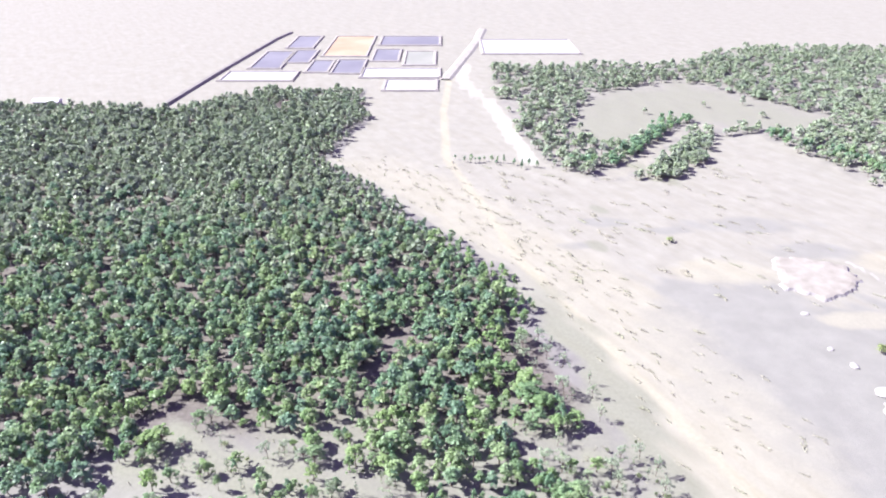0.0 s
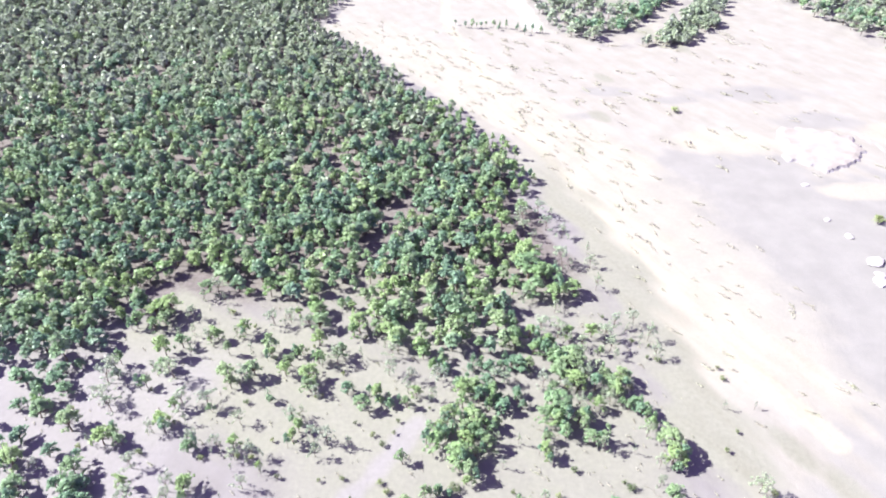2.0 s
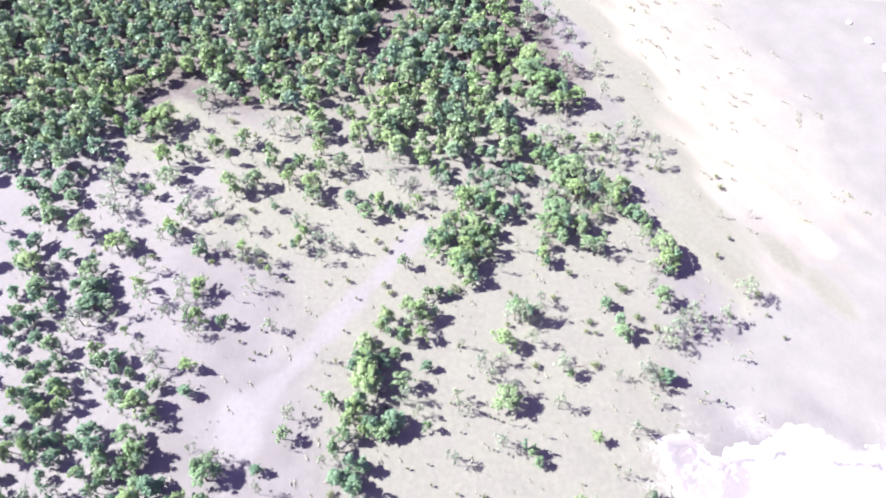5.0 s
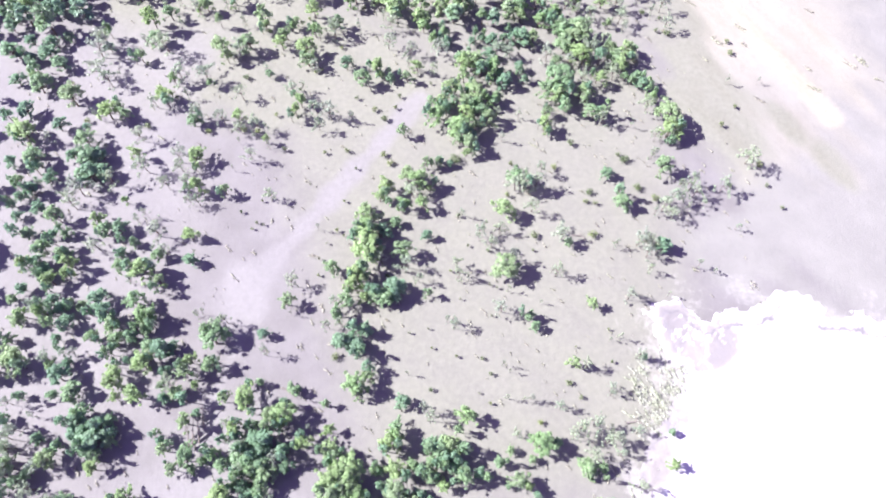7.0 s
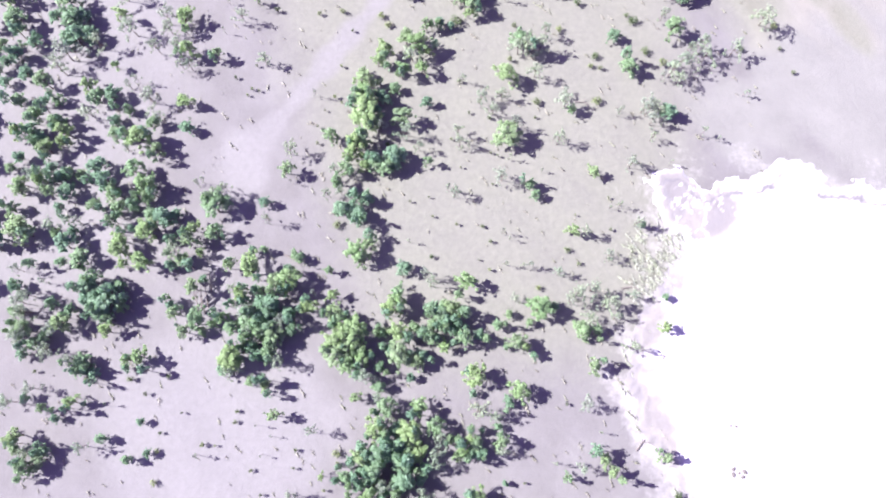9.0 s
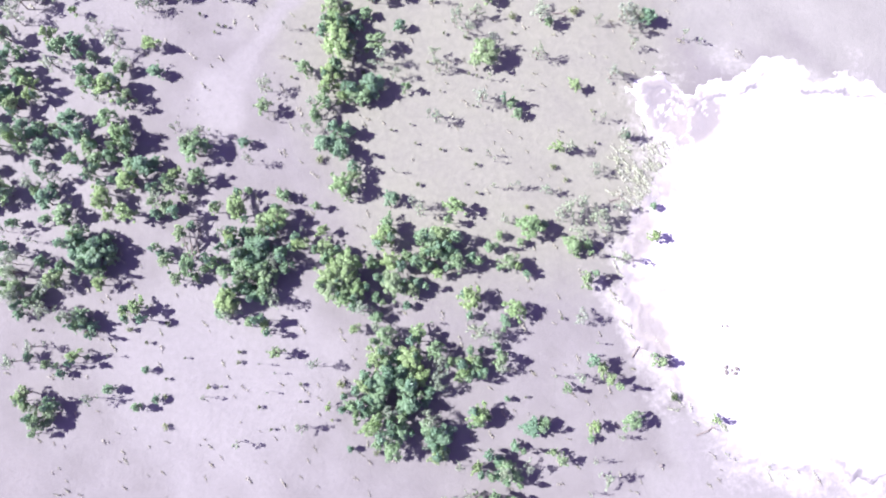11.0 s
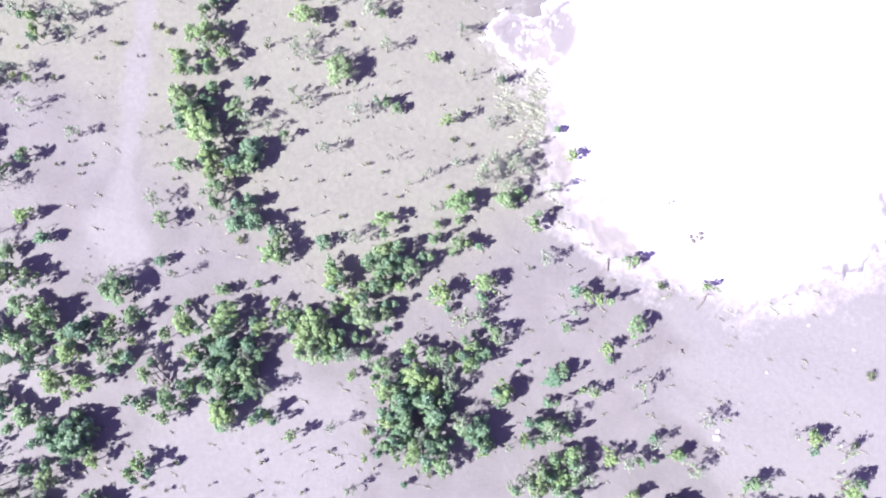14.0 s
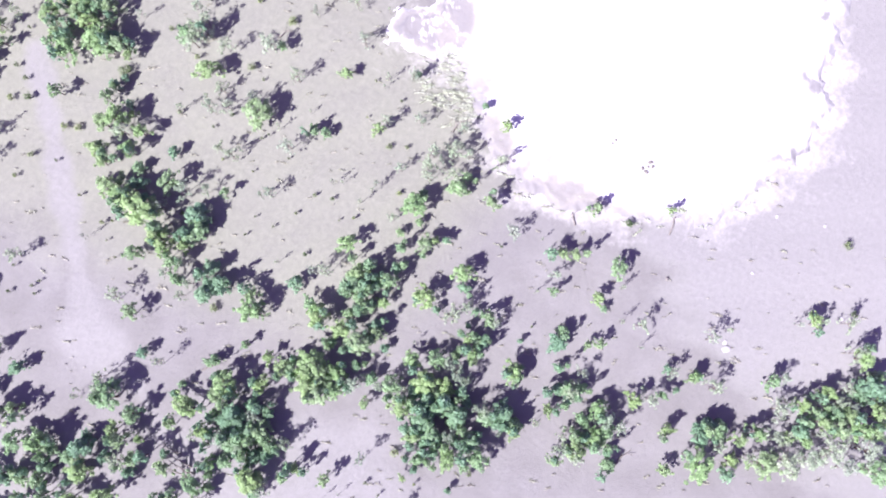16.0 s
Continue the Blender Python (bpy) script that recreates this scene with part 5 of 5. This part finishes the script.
def canopy(name, spots, leaf_m, detail, size, label, category, tall=1.0, low=False):
    """Many trees in one mesh: each a short bare trunk and a crown of leaf sprays in clumps."""
    bases = []
    for i in range(8):
        rng = np.random.default_rng(200 + i)
        clumps, sizes = [], []
        for c in range(12):
            w, out = c * 2.39996 + rng.uniform(-0.4, 0.4), math.sqrt((c + 0.2) / 12) * rng.uniform(0.8, 1.1)
            sizes.append(2.0 * rng.uniform(0.20, 0.36) * (1.15 - 0.3 * out))
            clumps.append((math.cos(w) * out * 1.65, math.sin(w) * out * 1.65, 5.6 - 2.2 * out ** 1.6 - sizes[-1] * 0.7 - rng.uniform(0.0, 1.5)))
        lv, lf = leaves(rng, clumps, sizes, detail, size)
        bend = rng.uniform(-0.4, 0.4)
        tv, tf = tube([Vector((0, 0, -0.3)), Vector((bend, 0, 2.6)), Vector((bend * 1.5, 0.2, 3.8))], [0.16, 0.12, 0.06], 4)
        tv = np.array([tuple(v) for v in tv])
        if low:
            lv, lf = leaves(rng, [(0, 0, 0.5), (0.9, 0.3, 0.3), (-0.7, -0.6, 0.35)], [1.0, 0.8, 0.7], detail, size, 0.6)
            tv = tv * np.array([1, 1, 0.12])
        tt = np.array([t for f in tf if len(f) == 4 for t in ((f[0], f[1], f[2]), (f[0], f[2], f[3]))])
        bases.append((np.concatenate([lv, tv]), np.concatenate([lf, tt + len(lv)]), len(lf), len(tt)))
    V, F, M, T = [], [], [], []
    at = 0
    for x, y, r in spots:
        v, f, nl, nt = bases[int(frng.integers(8))]
        a, k = (radians(-61) + frng.normal() * 0.25 if low else frng.uniform(0, 6.28)), r / 2.0
        kz = (0.5 + 0.5 * k) * frng.uniform(0.78, 1.35) * tall
        c, s = math.cos(a) * k, math.sin(a) * k
        if low:
            v = v * np.array([1.9, 0.9, 0.32])
        V.append(np.stack([v[:, 0] * c - v[:, 1] * s + x, v[:, 0] * s + v[:, 1] * c + y, v[:, 2] * kz + float(relief(x, y))], -1))
        F.append(f + at)
        M.append(np.concatenate([np.zeros(nl, np.int32), np.ones(nt, np.int32)]))
        T.append(np.full(len(v), frng.uniform(), np.float32))
        at += len(v)
    V, F, M, T = np.concatenate(V), np.concatenate(F), np.concatenate(M), np.concatenate(T)
    me = bpy.data.meshes.new(name)
    me.vertices.add(len(V))
    me.vertices.foreach_set("co", V.astype(np.float32).ravel())
    me.loops.add(len(F) * 3)
    me.loops.foreach_set("vertex_index", F.astype(np.int32).ravel())
    me.polygons.add(len(F))
    me.polygons.foreach_set("loop_start", np.arange(0, len(F) * 3, 3, dtype=np.int32))
    me.materials.append(leaf_m)
    me.materials.append(BARK)
    me.polygons.foreach_set("material_index", M)
    me.attributes.new("tint", "FLOAT", "POINT").data.foreach_set("value", T)
    me.update(calc_edges=True)
    return tagged(new(name, me), label, category, kind="stuff")


LEAF_FOREST = leaf_material("leaf_forest", [(0.0, (0.160, 0.258, 0.176)), (0.3, (0.190, 0.292, 0.184)), (0.55, (0.226, 0.326, 0.182)), (0.8, (0.268, 0.352, 0.176)), (1.0, (0.168, 0.262, 0.182))], 0.4)


def on_margin(x, y):
    """Whether a tree stands in the lighter outer belt of the forest."""
    here = np.array([x]), np.array([y])
    return y < 235 and (inside(OPEN_GLADE, *here)[0] > -7 or inside(OPEN_EDGE, *here)[0] > -10 or 0 < interp(EDGE, y) - x < 13)


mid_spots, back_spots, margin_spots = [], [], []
# with distance more trees go to back_spots, whose paler leaves imitate haze
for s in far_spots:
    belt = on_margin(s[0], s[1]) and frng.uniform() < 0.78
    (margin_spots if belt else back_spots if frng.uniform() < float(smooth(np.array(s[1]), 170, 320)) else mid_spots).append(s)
canopy("understory", companions(BROAD, 0.12) + companions(LIGHT, 0.12), LEAF_BROAD, 230, 0.32, "smaller green trees under and between the taller ones", "understory", 1.15)
canopy("forest", mid_spots, LEAF_FOREST, 300, 0.36, "dense green dry forest of rounded crowns", "forest")
canopy("forest_margin", margin_spots, LEAF_LIGHT, 300, 0.36, "lighter yellow-green trees along the edge of the forest", "forest")
# haze is put into the leaf colour here: LEAF_PALE instead of LEAF_FOREST
canopy("distant_forest", back_spots, LEAF_PALE, 88, 0.66, "distant dense green forest of rounded crowns, leaves paled as if by haze", "forest")

# dry tufts in rows along the sand strip, and low litter under the open woodland
def tufts(name, spots, leaf_m, label, category):
    return canopy(name, spots, leaf_m, 24, 0.36, label, category, low=True)


rows_of = []
for _ in range(220):
    lane = int(frng.integers(9))
    t = frng.uniform(0, 1) ** 0.8
    y = 88 + t * 250
    x = interp(EDGE, y) + 10 + lane * (5.0 - 1.5 * t) + frng.normal() * 1.2
    rows_of.append((x, y, frng.uniform(0.5, 1.5)))
for _ in range(190):
    x, y = frng.uniform(-20, 150), frng.uniform(190, 335)
    if x > interp(EDGE, y) + 14:
        rows_of.append((x, y, frng.uniform(0.8, 2.6)))
tufts("dry_tufts", rows_of, LEAF_STRAW, "low dry tufts scattered in rows over pale sand", "tufts")
low = []
while len(low) < 1300:
    x, y = frng.uniform(-95, 62), frng.uniform(-65, 135)
    if x < interp(EDGE, max(y, 60)) + 4 and inside(PAN_LINE, np.array([x]), np.array([y]))[0] < -1 and along(TRAIL, np.array([x]), np.array([y]))[0] > 2.0:
        low.append((x, y, frng.uniform(0.15, 0.55) * (1.5 if frng.uniform() < 0.12 else 1.0)))
tufts("ground_tufts", low, LEAF_STRAW, "tiny low tufts and litter over the dry soil", "tufts")

fringe = []
while len(fringe) < 170:
    x, y = frng.uniform(26, 62), frng.uniform(-26, 40)
    d = inside(PAN_LINE, np.array([x]), np.array([y]))[0]
    patch = math.hypot((x - 37) / 6.0, (y - 28) / 8.0)
    if (patch < 1 and frng.uniform() < 1.3 - patch) or (-3.0 < d < 1.5 and frng.uniform() < 0.16):
        fringe.append((x, y, frng.uniform(0.35, 0.85)))
tufts("fringe_grass", fringe, LEAF_FRINGE, "pale yellow-green grass tufts fringing the white sand", "grass")

# scrub wood across the sand, with a pale meadow in it
scrub = []
while len(scrub) < 2400:
    x, y = frng.uniform(30, 420), frng.uniform(290, 625)
    a = np.array([x]), np.array([y])
    d, e = inside(FAR_WOOD, *a)[0], inside(MEADOW, *a)[0]
    if d > 0 and (e < 0 or frng.uniform() < 0.02) and along(STREAM, *a)[0] > 7.0 and abs(x) < 0.74 * y and frng.uniform() < 0.35 + 0.05 * d:
        scrub.append((x, y, frng.uniform(1.4, 2.9)))
while len(scrub) < 2560:
    x, y = frng.uniform(90, 152), frng.uniform(306, 370)
    if inside(COPSE, np.array([x]), np.array([y]))[0] > 0:
        scrub.append((x, y, frng.uniform(1.4, 2.6)))
bank_trees = []
for line, gap, wide in ((STREAM_BANK, 1.3, 3.0), (WOOD_EDGE, 2.2, 2.5), ([(4.6, 333), (24.6, 329.5), (49.6, 323)], 2.6, 1.5)):
    for (xa, ya), (xb, yb) in zip(line[:-1], line[1:]):
        for k in range(int(math.hypot(xb - xa, yb - ya) / gap)):
            u = frng.uniform()
            bank_trees.append((xa + (xb - xa) * u + frng.normal() * wide, ya + (yb - ya) * u + frng.normal() * wide, frng.uniform(1.0, 2.6) if wide > 2 else frng.uniform(0.5, 1.1)))
canopy("stream_bank_wood", bank_trees, LEAF_BROAD, 150, 0.5, "dark green trees in a line along a dry sandy stream bed", "wood", 0.9)
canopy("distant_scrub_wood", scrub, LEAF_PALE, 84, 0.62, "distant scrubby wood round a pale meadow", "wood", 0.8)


ROCKS = [(47.7, -6.7, 0.35), (47.6, -7.6, 0.4), (49.5, -7.1, 0.4), (49.1, -7.9, 0.35), (48.6, -7.3, 0.25), (48.0, 0.3, 0.2), (48.9, 0.2, 0.25), (34.5, -22.0, 0.3)]
WHITE_STONES = [(119.8, 148.2, 2.4), (116.8, 139.5, 2.0), (118.4, 142.5, 1.5), (116.9, 187.7, 1.1), (115.3, 168.0, 1.0), (118.0, 159.7, 1.3), (31.3, -37.2, 0.7), (32.1, -36.4, 0.4), (48.3, -49.7, 0.35), (45.0, -33.0, 0.3), (60.0, -38.0, 0.3), (56.0, -30.5, 0.3)]
LOGS = [(32.6, -2.8, 2.4, 50), (5.4, -34.3, 4.2, -8), (-27.5, 29.4, 3.6, -25), (32.7, 24.1, 3.0, 5), (40.8, 58.6, 5.0, -10), (43.0, -17.0, 4.0, 20), (26.0, 60.0, 2.5, -12)]
POLES = [(-43.7, 19.6, 4.6), (-43.2, 19.9, 5.2), (-42.1, 20.3, 5.6), (-42.6, 19.3, 4), (-41.7, 23.1, 4.4)]

# ---- small things: stones, logs, dead poles, a far shed ----
def stone(x, y, r, material, seed, label, z=0.0, squash=0.6):
    bm = bmesh.new()
    bmesh.ops.create_icosphere(bm, subdivisions=2, radius=1.0)
    for v in bm.verts:
        k = 1 + 0.35 * noise.noise(v.co * 1.3 + Vector((seed, 0, 0))) + 0.12 * noise.noise(v.co * 3.1 + Vector((0, seed, 0)))
        v.co = (v.co.x * k * r * 1.15, v.co.y * k * r * 0.85, max(v.co.z * k * squash, -0.3) * r)
    me = bpy.data.meshes.new("stone")
    bm.to_mesh(me)
    bm.free()
    me.materials.append(material)
    ob = new("stone", me)
    ob.matrix_basis = pose(x, y, z + float(relief(x, y)) + 0.1 * r, 0, 0, seed * 47 % 360)
    return tagged(ob, label, "stone", "stones")


for i, (x, y, r) in enumerate(ROCKS):
    stone(x, y, r, ROCK, i + 1.0, "dark weathered boulder on bright white sand", 0.2)
for i, (x, y, r) in enumerate(WHITE_STONES):
    stone(x, y, r, PALE_ROCK, i + 20.0, "pale bleached boulder on the grey plain", 0.0, 0.3)


def log(x, y, length, angle, seed):
    """A fallen limb: a crooked tapered stem with two broken stubs."""
    rng = np.random.default_rng(seed)
    pts = [Vector((length * (k / 4 - 0.5), rng.uniform(-0.12, 0.12) * length * 0.3, 0.14 + rng.uniform(0, 0.06))) for k in range(5)]
    pieces = [tube(pts, [0.15, 0.13, 0.11, 0.08, 0.04])]
    for k in (2, 3):
        pieces.append(tube([pts[k], pts[k] + Vector((0.4, 0.5 * (-1) ** k, 0.3)), pts[k] + Vector((0.7, 0.95 * (-1) ** k, 0.45))], [0.06, 0.045, 0.02], 5))
    v, f = join(pieces)
    ob = mesh_object("fallen_log", v, f, DEAD)
    ob.matrix_basis = pose(x, y, float(relief(x, y)), 0, 0, angle)
    return tagged(ob, "fallen grey dead limb lying on dry soil", "log", "fallen limbs")


for i, (x, y, length, angle) in enumerate(LOGS):
    log(x, y, length, angle, 300 + i)


def dead_pole(x, y, height, seed):
    """A dead trunk, leaning far over, with a few broken branches."""
    rng = np.random.default_rng(seed)
    lean = Vector((rng.uniform(-0.5, 0.9), height * 0.8, height * 0.5))
    mid_p = lean * 0.5 + Vector((rng.uniform(-0.15, 0.15), rng.uniform(-0.15, 0.15), 0))
    pieces = [tube([Vector((0, 0, -0.3)), mid_p, lean], [0.14, 0.10, 0.04])]
    for k in range(3):
        a, w = 0.5 + 0.15 * k, rng.uniform(0, 6.28)
        root = mid_p.lerp(lean, (a - 0.5) * 2)
        pieces.append(tube([root, root + Vector((math.cos(w) * 0.5, math.sin(w) * 0.5, 0.35)), root + Vector((math.cos(w) * 0.9, math.sin(w) * 0.9, 0.8))], [0.05, 0.035, 0.015], 4))
    v, f = join(pieces)
    ob = mesh_object("dead_tree", v, f, DEAD)
    ob.location = (x, y, float(relief(x, y)))
    return tagged(ob, "bare dead trunk leaning over between green trees", "dead tree", "dead trees")


for i, (x, y, h) in enumerate(POLES):
    dead_pole(x, y, h, 400 + i)

shed = tagged(new("shed"), "long low white-roofed shed beyond the forest", "shed")
wall_m = Mat("shed_wall", 0.8)
SHED_WALL = wall_m.colour(wall_m.ramp(wall_m.noise(0.8), [(0.3, (0.40, 0.39, 0.38)), (0.7, (0.50, 0.49, 0.48))]))
roof_m = Mat("shed_roof", 0.45)
SHED_ROOF = roof_m.colour(roof_m.ramp(roof_m.noise(0.6), [(0.3, (0.66, 0.66, 0.66)), (0.7, (0.74, 0.74, 0.74))]))
hw, hd, hh = 8.0, 3.0, 3.0
mesh_object("wall", [(sx * hw, sy * hd, z) for z in (0, hh) for sx, sy in ((-1, -1), (1, -1), (1, 1), (-1, 1))],
            [(0, 1, 5, 4), (1, 2, 6, 5), (2, 3, 7, 6), (3, 0, 4, 7), (0, 3, 2, 1), (4, 5, 6, 7)], SHED_WALL, shed)
ro = 0.5
mesh_object("roof", [(-hw - ro, -hd - ro, hh), (hw + ro, -hd - ro, hh), (hw + ro, 0, hh + 1.4), (-hw - ro, 0, hh + 1.4), (hw + ro, hd + ro, hh), (-hw - ro, hd + ro, hh),
                     (-hw - ro, -hd - ro, hh - 0.15), (hw + ro, -hd - ro, hh - 0.15), (hw + ro, hd + ro, hh - 0.15), (-hw - ro, hd + ro, hh - 0.15)],
            [(0, 1, 2, 3), (3, 2, 4, 5), (0, 3, 5), (1, 4, 2), (6, 7, 1, 0), (8, 9, 5, 4), (7, 8, 4, 1), (9, 6, 0, 5), (6, 9, 8, 7)], SHED_ROOF, shed)
shed.location = (-255, 437, 0)
